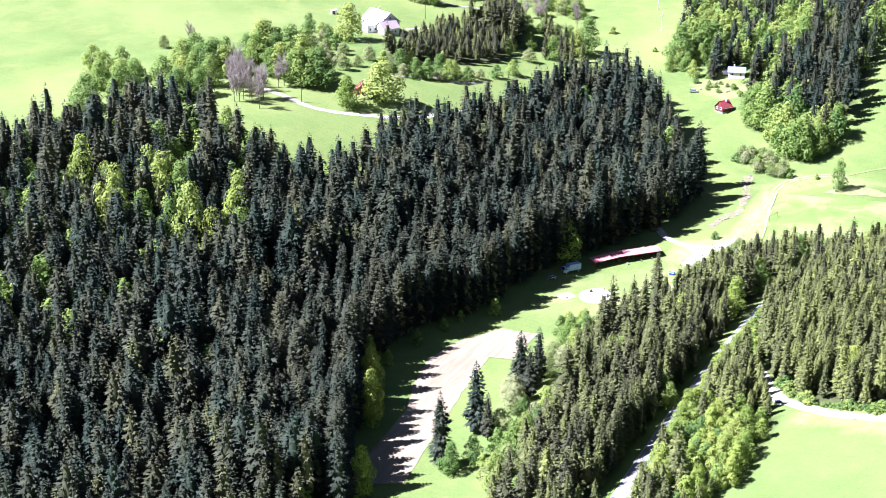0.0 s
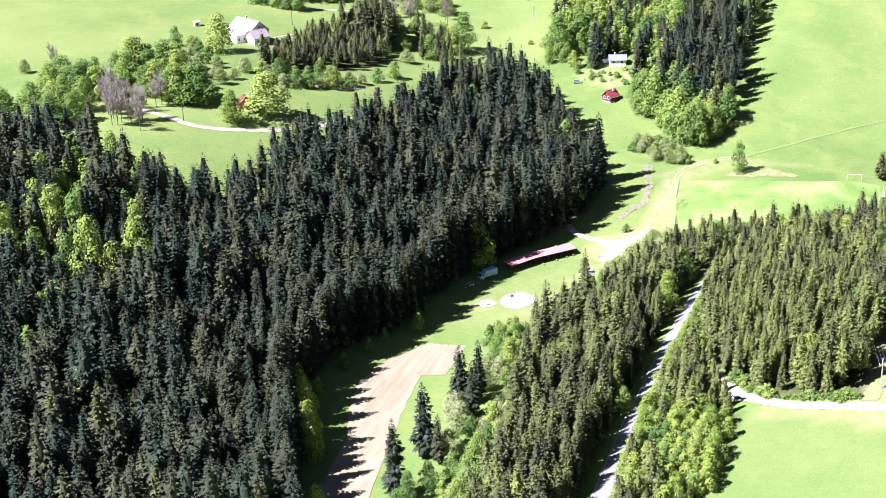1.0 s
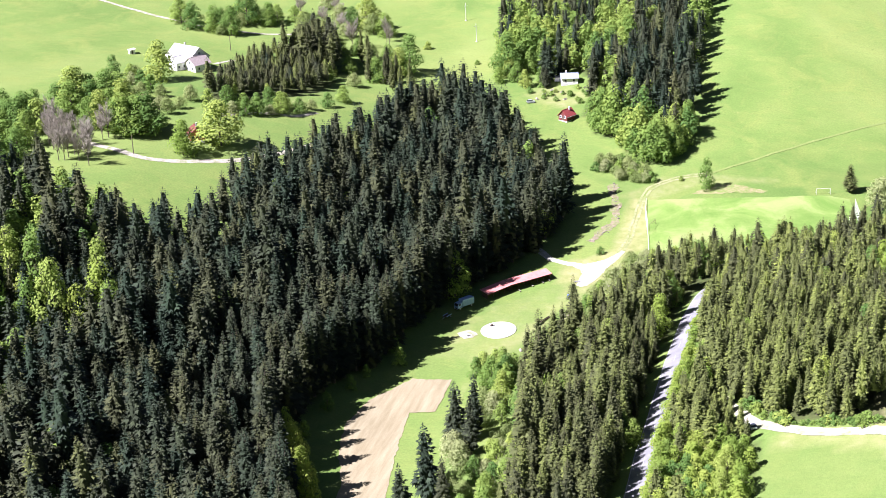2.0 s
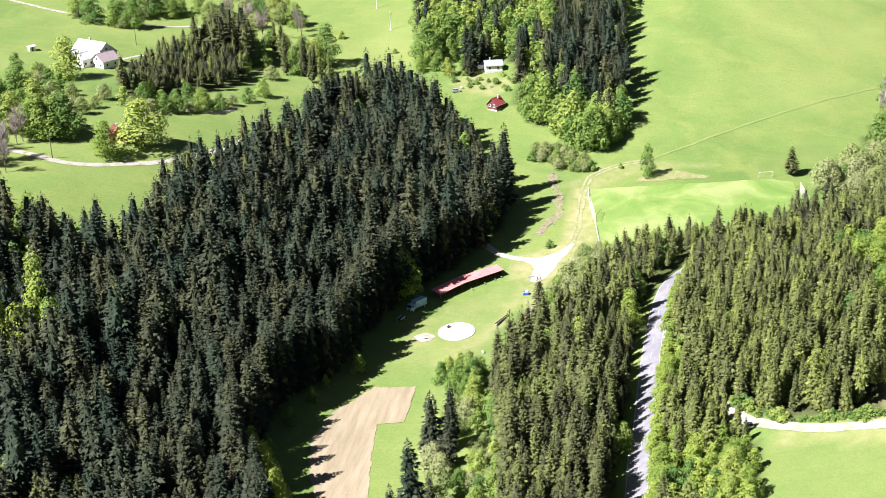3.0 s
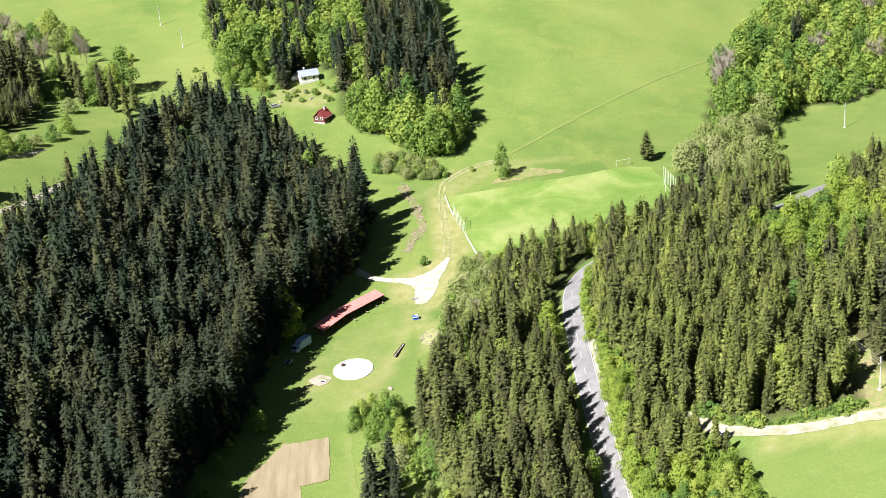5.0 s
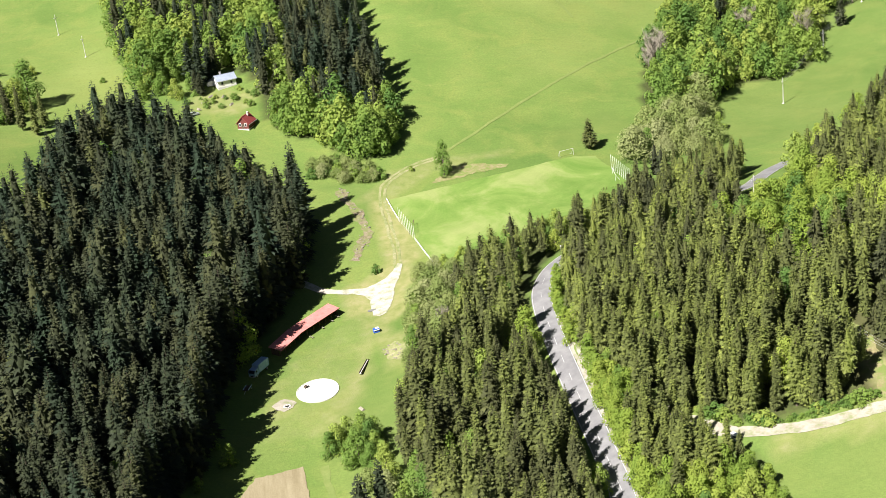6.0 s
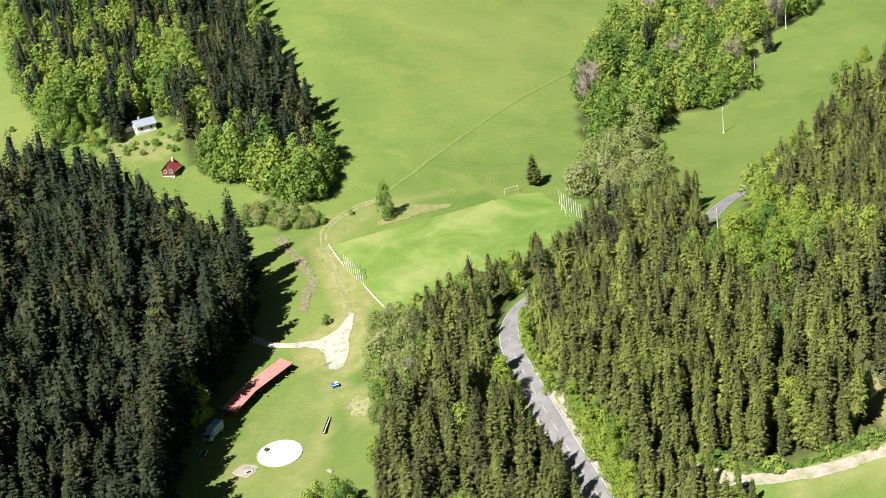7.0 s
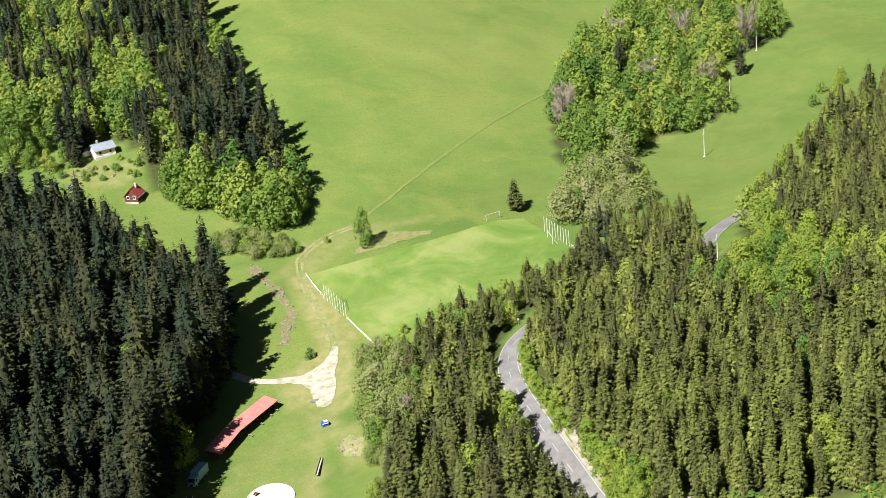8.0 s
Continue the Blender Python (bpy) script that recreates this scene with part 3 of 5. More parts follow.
def broadleaf_shape(height, radius, leaves, size, seed, low=0.18, lobes=9):
    """Trunk with limbs, and a crown of many small leaf clumps gathered in uneven lobes."""
    r = np.random.default_rng(seed)
    wood = [tube((0, 0, -1.0), (0, 0, height * 0.5), 0.02 * height, 0.012 * height, 7)]
    centres = []
    for k in range(lobes):
        ang = 2.4 * k + r.random()
        t = (k + 0.5) / lobes
        z = height * (low + 0.16 + (0.66 - low) * t)
        off = radius * 0.62 * math.sin(math.pi * min(0.95, 0.28 + 0.66 * t)) * (0.7 + 0.5 * r.random())
        c = np.array([off * math.cos(ang), off * math.sin(ang), z])
        centres.append((c, radius * (0.42 + 0.2 * r.random()) * (1.1 - 0.35 * t)))
        wood.append(tube((0, 0, height * (0.18 + 0.3 * t)), c, 0.008 * height, 0.03, 5))
    centres.append((np.array([0, 0, height * 0.86]), radius * 0.42))
    size_all = np.array([c[1] ** 2 for c in centres])
    which = r.choice(len(centres), leaves, p=size_all / size_all.sum())
    cen = np.array([c[0] for c in centres])[which]
    rad = np.array([c[1] for c in centres])[which]
    d = r.normal(size=(leaves, 3))
    d /= np.linalg.norm(d, axis=1)[:, None]
    d[:, 2] = np.where(d[:, 2] < -0.7, -d[:, 2], d[:, 2])
    p = cen + d * (rad * (0.72 + 0.36 * r.random(leaves)))[:, None] * (1, 1, 0.92)
    n = d + 0.16 * r.normal(size=(leaves, 3)) + (0, 0, 0.3)
    n /= np.linalg.norm(n, axis=1)[:, None]
    u = np.cross(n, r.normal(size=(leaves, 3)))
    u /= np.linalg.norm(u, axis=1)[:, None]
    w = np.cross(n, u)
    s = (size * (0.6 + 0.8 * r.random(leaves)))[:, None]
    corners = [p + u * s - n * s * 0.3, p + w * s * 0.75 + n * s * 0.1, p - u * s - n * s * 0.3, p - w * s * 0.75 + n * s * 0.1]
    v = np.stack(corners, 1).reshape(-1, 3)
    b = 4 * np.arange(leaves)[:, None, None]
    f = (b + np.array([[0, 1, 3], [1, 2, 3]])).reshape(-1, 3)
    return stacked(wood), (v, f)


def bare_shape(height, radius, seed):
    """A tree still almost without leaves: limbs, branches and fine upright twigs."""
    r = np.random.default_rng(seed)
    wood = [tube((0, 0, -1.0), (0, 0, height * 0.55), 0.016 * height, 0.008 * height, 6)]
    twigs = []
    for k in range(16):
        ang, t = 2.4 * k + r.random(), (k + 0.5) / 16
        a = np.array([0, 0, height * (0.2 + 0.4 * t)])
        b = np.array([radius * 0.7 * math.cos(ang), radius * 0.7 * math.sin(ang), height * (0.5 + 0.38 * t)]) * (0.8 + 0.3 * r.random())
        wood.append(tube(a, b, 0.007 * height, 0.05, 5))
        for _ in range(26):
            c = a + (b - a) * (0.35 + 0.65 * r.random())
            e = c + np.array([r.normal(0, 0.75), r.normal(0, 0.75), 1.0 + 1.2 * r.random()]) * (0.07 * height)
            twigs.append(tube(c, e, 0.055, 0.015, 3))
    return stacked(wood), stacked(twigs)


SPRUCES = [spruce_shape(h, rad, bare, n, 10 + k) for k, (h, rad, bare, n) in enumerate(
    [(22, 3.2, 0.08, 240), (24, 3.1, 0.10, 250), (20, 3.0, 0.07, 220), (26, 3.3, 0.12, 260), (18, 2.9, 0.05, 200), (23, 2.7, 0.10, 235)])]
SPRUCES_FAR = [spruce_shape(h, rad, bare, n, 30 + k, False) for k, (h, rad, bare, n) in enumerate(
    [(22, 3.2, 0.32, 124), (24, 3.1, 0.36, 128), (20, 3.0, 0.30, 118), (26, 3.4, 0.36, 130), (18, 2.9, 0.28, 112), (23, 3.4, 0.34, 126), (21, 2.7, 0.32, 118)])]
BROADLEAF = [broadleaf_shape(h, rad, n, s, 50 + k, low, 12) for k, (h, rad, n, s, low) in enumerate(
    [(15, 5.4, 2300, 0.33, -0.10), (18, 5.6, 2500, 0.34, -0.06), (12, 4.8, 1900, 0.31, -0.12), (14, 4.4, 1750, 0.31, -0.10)])]
BROADLEAF_FAR = [broadleaf_shape(h, rad, n, s, 60 + k, low, 11) for k, (h, rad, n, s, low) in enumerate(
    [(15, 5.2, 740, 0.50, -0.06), (18, 5.4, 800, 0.52, -0.02), (13, 4.8, 680, 0.49, -0.08)])]
BUSHY = [broadleaf_shape(h, rad, n, s, 65 + k, low, 9) for k, (h, rad, n, s, low) in enumerate([(15, 5.4, 950, 0.48, -0.12), (13, 5.6, 900, 0.48, -0.12), (16, 4.8, 920, 0.46, -0.10)])]
WILLOWS = [broadleaf_shape(h, rad, n, s, 70 + k, 0.02, 14) for k, (h, rad, n, s) in enumerate([(10, 4.8, 1900, 0.28), (8, 4.2, 1600, 0.26)])]
SHRUBS = [broadleaf_shape(h, rad, n, s, 80 + k, -0.12, 7) for k, (h, rad, n, s) in enumerate([(3.2, 2.2, 420, 0.24), (4.2, 2.4, 480, 0.26)])]
BARES = [bare_shape(h, rad, 90 + k) for k, (h, rad) in enumerate([(13, 3.6), (11, 3.2)])]


def tree_thing(name, shape, crown_material, label, category, group, crown="crown"):
    """A tree as one thing with a trunk and a crown."""
    root = new(name)
    root.empty_display_size = 0.5
    joined("trunk", shape[0][0], shape[0][1], BARK, root)
    joined(crown, shape[1][0], shape[1][1], crown_material, root)
    tagged(root, label, category, group)
    return root


LABELS = {
    "spruce_tree": "tall dark green spruce with drooping boughs on the slope",
    "valley_spruce": "olive green spruce in the stand beside the road",
    "young_spruce": "young mid-green spruce standing in a dense plantation",
    "broadleaf_tree": "broadleaf tree in fresh yellow-green spring leaf",
    "willow_tree": "rounded willow with silvery pale green leaves",
    "shrub": "low rounded green shrub in the grass",
    "beech_tree": "beech in bright yellow-green young leaf",
    "bare_tree": "grey-brown tree still almost bare of leaves",
}
KINDS = {
    "spruce_tree": (SPRUCES, NEEDLES, "spruce", "spruces at the forest edge", "crown"),
    "valley_spruce": (SPRUCES, VALLEY_NEEDLES, "spruce", "spruces beside the road", "crown"),
    "young_spruce": (SPRUCES, YOUNG_NEEDLES, "spruce", "spruces of the plantation", "crown"),
    "broadleaf_tree": (BROADLEAF + BUSHY, LEAVES, "tree", "broadleaf trees of the valley", "crown"),
    "beech_tree": (BROADLEAF + BUSHY, BRIGHT_LEAVES, "tree", "bright young beeches", "crown"),
    "willow_tree": (WILLOWS, PALE_LEAVES, "tree", "willows along the stream", "crown"),
    "shrub": (SHRUBS, LEAVES, "shrub", "shrubs in the meadow", "crown"),
    "bare_tree": (BARES, TWIGS, "tree", "bare trees by the village", "twig_crown"),
}
first_of = {}


def plant(kind, x, y, scale=1.0, wide=1.0, label="", sink=0.1, shape=None):
    """One tree as a thing of its own, standing on the land."""
    shapes, mat, category, group, crown = KINDS[kind]
    k = int(rng.integers(len(shapes)))
    if kind in ("broadleaf_tree", "beech_tree"):
        k = len(BROADLEAF) + k % len(BUSHY) if scale < 0.58 else k % len(BROADLEAF)
    k = k if shape is None else shape
    turn = Matrix.Rotation(rng.random() * 6.283, 4, "Z") @ Matrix.Diagonal((scale * wide, scale * wide, scale, 1))
    m = Matrix.Translation((x, y, land(x, y) - sink)) @ turn
    if (kind, k) not in first_of:
        ob = tree_thing(kind, shapes[k], mat, LABELS[kind], category, group, crown)
        first_of[kind, k] = ob
    else:
        ob = copy_thing(first_of[kind, k], Matrix())
    ob.scale = (1, 1, 1)
    ob.matrix_basis = m
    if label:
        ob["label"] = label
    return ob


def forest(name, spots, shapes, material, label, category):
    """Many trees as one mesh, for stands that nobody could count. spots: x, y, scale, width, tint."""
    vs, fs, ts, n = [], [], [], 0
    for x, y, scale, wide, tint in spots:
        v, f = shapes[int(rng.integers(len(shapes)))]
        a = rng.random() * 6.283
        c, s = math.cos(a) * scale * wide, math.sin(a) * scale * wide
        p = np.stack([v[:, 0] * c - v[:, 1] * s + x, v[:, 0] * s + v[:, 1] * c + y, v[:, 2] * scale + land(x, y) - 0.1], 1)
        vs.append(p)
        fs.append(f + n)
        ts.append(np.full(len(v), tint))
        n += len(v)
    ob = joined(name, np.concatenate(vs), np.concatenate(fs), material, tint=np.concatenate(ts))
    return tagged(ob, label, category, kind="stuff")


def scatter(poly, gap, jitter=0.38, rows=False, turn=0.0):
    """Spots in a stand, about a gap apart."""
    xs, ys = [p[0] for p in poly], [p[1] for p in poly]
    cx, cy = sum(xs) / len(xs), sum(ys) / len(ys)
    reach = max(max(xs) - min(xs), max(ys) - min(ys))
    n = int(reach / gap) + 2
    i, j = np.meshgrid(np.arange(-n, n), np.arange(-n, n))
    gx = (i + 0.5 * (j % 2)) * gap
    gy = j * gap * 0.87
    c, s = math.cos(turn), math.sin(turn)
    x = cx + gx * c - gy * s + rng.normal(0, jitter * gap * 0.6, gx.shape)
    y = cy + gx * s + gy * c + rng.normal(0, jitter * gap * 0.6, gx.shape)
    keep = inside(x, y, poly)
    return np.stack([x[keep], y[keep]], 1)


def near(spots, points, dist):
    d = np.full(len(spots), 1e9)
    for p in points:
        d = np.minimum(d, np.hypot(spots[:, 0] - p[0], spots[:, 1] - p[1]))
    return d < dist


ROAD_POINTS = [tuple(p) for p in smooth_line(ROAD, 2.0)]


def whole(shape):
    """Trunk and crown of a shape in one, for far stands."""
    return stacked([shape[1]])


FAR_SPRUCE = [whole(s) for s in SPRUCES_FAR]
FAR_LEAF = [s[1] for s in BROADLEAF_FAR]

# Spots of every stand, with the share of broadleaf trees among them.
stand_spruce, stand_valley, stand_young, stand_leaf = [], [], [], []


def fill(wood, gap, scale, leafy=0.0, young=False, spread=0.16, wide=1.0, hole="", tall_leaf=0.85, valley=False, fresh=0.5):
    spots = scatter(WOODS[wood], gap)
    if hole:
        spots = spots[~inside(spots[:, 0], spots[:, 1], WOODS[hole])]
    spots = spots[~near(spots, ROAD_POINTS, 5.6)]
    # A clear slot before the far end of the road.
    along = np.clip(((spots[:, 0] - 145) * 17 + (spots[:, 1] - 30) * 36) / 1585, 0, 1)
    spots = spots[np.hypot(spots[:, 0] - 145 - 17 * along, spots[:, 1] - 30 - 36 * along) > 8.0]
    patchy = np.array([noise.noise(Vector((x * 0.03, y * 0.03, 5.0))) for x, y in spots])
    for (x, y), q in zip(spots, patchy):
        sc = scale * (1 + spread * rng.normal()) * (1 + 0.12 * q)
        sc = max(0.35 * scale, sc)
        if valley:
            gap_road = min(math.hypot(x - a, y - b) for a, b in ROAD_POINTS)
            if gap_road < 6.0 and wood == "middle":
                continue
            if wood == "middle":
                sc *= 0.70 + 0.30 * min(1.0, (gap_road - 6) / 9)
            if 12 < y < 60 and wood == "middle":
                sc *= 0.82
        share = leafy + (0.24 if wood == "west" and x < -112 else 0)
        if wood == "north":
            # Beeches towards the south and the garden, spruces on the ridge and the eastern side.
            share = 0.85 if y < 172 else 0.16 if x > 10 else 0.55
        if wood == "verge" and x > 83 - 0.05 * (y + 90):
            sc *= 0.55
        if wood == "farm":
            sc *= 1.6 if y > 200 and x > -152 else 0.78
        if rng.random() < share * (1 + 1.6 * q):
            stand_leaf.append((x, y, tall_leaf * scale * (0.8 + 0.5 * rng.random()), 1.0, float(np.clip(fresh + 0.28 * rng.normal(), 0, 1))))
        else:
            tint = float(np.clip((0.52 if wood == "farm" else 0.78 if young else 0.68 if valley else 0.19) + 0.17 * rng.normal() + 0.15 * q, 0, 1))
            (stand_young if young else stand_valley if valley else stand_spruce).append((x, y, sc, wide * (0.9 + 0.25 * rng.random()), tint))


fill("west", 5.3, 0.98, 0.02, spread=0.17, wide=1.06, fresh=0.38)
fill("middle", 4.5, 0.80, 0.06, valley=True, wide=1.0)
fill("plantation", 3.7, 0.66, 0.04, young=True, wide=1.0)
fill("verge", 3.9, 0.6, 0.75, young=True, fresh=0.8, spread=0.2, wide=1.15)
fill("east", 4.7, 0.66, 0.05, valley=True, hole="east_leafy", wide=1.05)
fill("east_leafy", 6.4, 0.8, 0.95, young=True, fresh=0.85, tall_leaf=1.0)
fill("roadside", 4.2, 0.66, 0.16, young=True, wide=1.1)
fill("pitch_edge", 3.9, 0.52, 0.14, valley=True, wide=1.15)
fill("road_end", 4.2, 0.6, 0.12, valley=True)
fill("north", 6.0, 0.92, 0.5, tall_leaf=1.05, fresh=0.66)
fill("grove", 8.0, 1.0, 9.0, tall_leaf=0.92, fresh=0.56)
fill("farm", 4.2, 0.56, 0.02, valley=True, wide=1.35)

# Leafy trees close the wood towards the open meadow.
for line, step in (([(40, 143), (44, 158), (46, 172)], 4.2), ([(8, 165), (20, 161), (26, 148), (38, 142)], 5.0)):
    for p in smooth_line(line, step):
        stand_leaf.append((p.x + 1.4 * rng.normal(), p.y + rng.normal(), 0.75 + 0.4 * rng.random(), 0.95, float(np.clip(0.4 + 0.28 * rng.normal(), 0, 1))))

# The trees along the valley floor are things of their own, the rest are stands.
HOME = (15.0, -75.0)
stand_spruce.sort(key=lambda q: math.hypot(q[0] - HOME[0], q[1] - HOME[1]))
for x, y, sc, wide, tint in stand_spruce[:150]:
    plant("spruce_tree", x, y, sc, wide)
forest("spruce_forest", stand_spruce[150:], FAR_SPRUCE, NEEDLES_FAR, "dense dark spruce forest covering the hillside", "forest")
stand_valley.sort(key=lambda q: math.hypot(q[0] - 40, q[1] + 80))
for x, y, sc, wide, tint in stand_valley[:200]:
    plant("valley_spruce", x, y, sc, wide)
forest("roadside_spruces", stand_valley[200:], FAR_SPRUCE, NEEDLES_FAR, "stand of olive green spruces beside the road", "forest")
stand_young.sort(key=lambda q: math.hypot(q[0] - 85, q[1] + 70))
for x, y, sc, wide, tint in stand_young[:230]:
    plant("young_spruce", x, y, sc, wide)
forest("spruce_plantation", stand_young[230:], FAR_SPRUCE, NEEDLES_FAR, "dense stand of younger mid-green spruces", "forest")
stand_leaf.sort(key=lambda q: math.hypot(q[0] - 60, q[1] + 20))
for x, y, sc, wide, tint in stand_leaf[:200]:
    plant("beech_tree" if tint > 0.58 else "broadleaf_tree", x, y, sc, wide)
forest("broadleaf_wood", stand_leaf[200:], FAR_LEAF, LEAVES_FAR, "broadleaf wood in fresh spring green", "wood")

# A close row of spruces closes the forest towards the valley floor.
EDGE = smooth_line([(6, 100), (6, 84), (3, 64), (-6, 44), (-13, 28), (-23, 9), (-28, -15), (-32, -40), (-41, -61), (-44, -84), (-40, -106), (-31, -122), (-22, -140), (-12, -158), (-4, -172)], 4.6)
for k, p in enumerate(EDGE):
    if p.y > 40 and k % 2:
        continue
    plant("spruce_tree", p.x - 2.5 * rng.random(), p.y + rng.normal(), 1.18 + 0.1 * rng.normal(), 1.2, "tall dark spruce in the closed forest edge")

for x, y in ((-21, 225), (-25, 219), (-19, 230), (-29, 228)):
    plant("spruce_tree", x, y, 0.75 + 0.1 * rng.random(), 1.3, "dark spruce standing close to the white cottage")

# Fresh green bushes line the road.
for p in smooth_line([(70.6, -30), (71.6, -14), (73.5, 2), (76.5, 14), (81, 22)], 2.3):
    plant("beech_tree", p.x + 0.8 * rng.normal(), p.y + rng.normal(), 0.24 + 0.14 * rng.random(), 1.15, label="low yellow-green bush on the road bank")
for p in smooth_line([(70.2, -44), (69.8, -60), (69.3, -80), (68.8, -105), (68.8, -130)], 3.0):
    plant("beech_tree", p.x + 1.6 * rng.random(), p.y + rng.normal(), 0.46 + 0.18 * rng.random(), 1.0, label="yellow-green bush on the road bank")
for p in smooth_line([(57.5, -58), (57, -80), (56.5, -105), (57, -140)], 3.6):
    plant("valley_spruce", p.x - 2.0 * rng.random(), p.y + rng.normal(), 0.74 + 0.12 * rng.random(), 1.0)
# Mixed small trees between the meadow and the roadside spruces.
for p in smooth_line([(44, 44), (38, 26), (33, 8), (28, -10), (23, -28), (14, -40), (14, -60), (20, -84), (21, -108), (18, -134)], 4.4):
    if rng.random() < 0.72:
        plant("broadleaf_tree" if rng.random() < 0.45 else "willow_tree", p.x + 2.5 * rng.normal(), p.y + 1.5 * rng.normal(), 0.42 + 0.3 * rng.random(), 1.05)
for p in smooth_line([(26, -52), (25, -72), (26, -96), (26, -120), (28, -146)], 3.6):
    plant("broadleaf_tree" if rng.random() < 0.4 else "willow_tree", p.x + 1.6 * rng.normal(), p.y + 1.5 * rng.normal(), 0.5 + 0.35 * rng.random(), 1.05)
# Trees of the cottage garden.
for x, y, sc in ((-36, 214, 0.6), (-41, 220, 0.7), (-46, 226, 0.8), (-38, 232, 0.75), (-33, 238, 0.8), (-44, 240, 0.9), (-50, 218, 0.7), (-30, 221, 0.5)):
    plant("broadleaf_tree", x, y, sc, 1.0, label="broadleaf tree in the garden of the white cottage")

# Pale broadleaf trees in clearings of the dark hillside, and a bushy edge south of the pitch.
for x, y in ((-130, -80), (-126, -86), (-119, -83), (-112, -81), (-110, -70), (-166, -84), (-152, -91), (-145, -91), (-160, -78), (-131, -72), (-141, -70), (-136, -88), (-172, -76), (-104, -75), (-150, -66), (-115, -60)):
    plant("beech_tree" if rng.random() < 0.4 else "broadleaf_tree", x, y, 1.45 + 0.3 * rng.random(), 0.75, label="pale broadleaf tree rising among dark spruces")
for x, y in ((48, 38), (53, 42), (58, 45), (63, 47), (70, 49), (76, 50), (82, 53), (51, 46), (66, 43), (60, 39), (47, 48), (88, 56)):
    plant("willow_tree" if rng.random() < 0.5 else "broadleaf_tree", x, y, 0.34 + 0.16 * rng.random(), 1.1, label="low bushy tree along the edge of the pitch")

# Hedges before the farm wood and along the meadow edges.
for x, y in ((-143, 110), (-137, 113), (-133, 118), (-129, 122), (-125, 129), (-121, 135), (-139, 105), (-134, 108), (-130, 111), (-126, 116), (-123, 120), (-118, 129), (-115, 136), (-146, 104), (-151, 108), (-122, 208), (-128, 241), (-106, 201), (-136, 237), (-111, 146), (-108, 158), (-112, 186),
             (-182, 117), (-197, 128), (-184, 107), (-206, 129), (-189, 122), (-175, 112), (-212, 140), (-199, 136)):
    plant("willow_tree" if rng.random() < 0.4 else "broadleaf_tree", x, y, 0.5 + 0.25 * rng.random(), 1.2, label="round bushy tree in a hedge by the farm")
for x, y in ((263, 181), (272, 192), (224, 141), (203, 119), (190, 107), (176, 88), (235, 150), (246, 158), (212, 130), (183, 97)):
    plant("beech_tree", x + 4, y - 9, 0.4 + 0.25 * rng.random(), 1.1, label="low fresh green tree at the edge of the spruce wood")
for x, y in ((155, 151), (168, 164), (165, 147), (141, 123), (147, 119), (127, 112), (138, 130), (154, 128), (182, 184), (158, 119), (160, 140), (148, 136), (174, 174)):
    plant("willow_tree", x, y, 1.1 + 0.3 * rng.random(), 1.1, label="tall silvery willow at the foot of the grove")
for x, y in ((13, 137), (16, 132), (21, 129), (25, 133), (30, 124), (34, 125), (28, 131), (20, 138), (24, 138), (17, 136), (33, 129), (23, 126)):
    plant("willow_tree", x, y, 0.5 + 0.14 * rng.random(), 1.25, label="low grey-green willow scrub by the stream bed")
for x, y in ((245, 266), (163, 198), (160, 193), (208, 221), (231, 212), (218, 272), (271, 252), (166, 205), (212, 226)):
    plant("bare_tree", x, y, 1.55 + 0.3 * rng.random(), 1.0, label="grey-pink bare tree rising out of the grove")
for x, y in ((202, 236), (181, 193), (263, 280), (256, 230), (206, 243), (178, 188)):
    plant("spruce_tree", x, y, 0.9, 1.1, label="dark spruce among the broadleaf trees of the grove")

# The copse above the lane: broad trees behind, bare ones before them.
for x, y in ((-189, 70), (-198, 78), (-183, 76), (-172, 74), (-163, 68), (-171, 63), (-194, 84), (-157, 62), (-181, 60), (-165, 61), (-168, 58), (-176, 68), (-202, 46), (-197, 47), (-215, 41), (-216, 52), (-206, 44), (-205, 59), (-211, 48)):
    plant("broadleaf_tree", x, y, 0.8 + 0.3 * rng.random(), 1.3, label="broad green tree in the copse above the lane")
for x, y in ((-181, 34), (-173, 27), (-168, 26), (-186, 38), (-170, 49), (-192, 46), (-163, 24), (-195, 55), (-167, 32), (-175, 23), (-178, 29), (-184, 44)):
    plant("bare_tree", x, y, 1.0 + 0.25 * rng.random(), 0.8, label="grey-pink bare tree in the copse above the lane")
for x, y in ((-213, 276), (-202, 266), (-198, 278), (-189, 273), (-212, 262), (-205, 285), (-188, 283), (-213, 286), (-225, 252), (-210, 247), (-204, 245), (-198, 246), (-180, 288), (-172, 280), (-195, 290)):
    plant("broadleaf_tree" if rng.random() < 0.7 else "willow_tree", x, y, 0.5 + 0.35 * rng.random(), 1.3, label="grey-green tree of the far copse behind the farm")

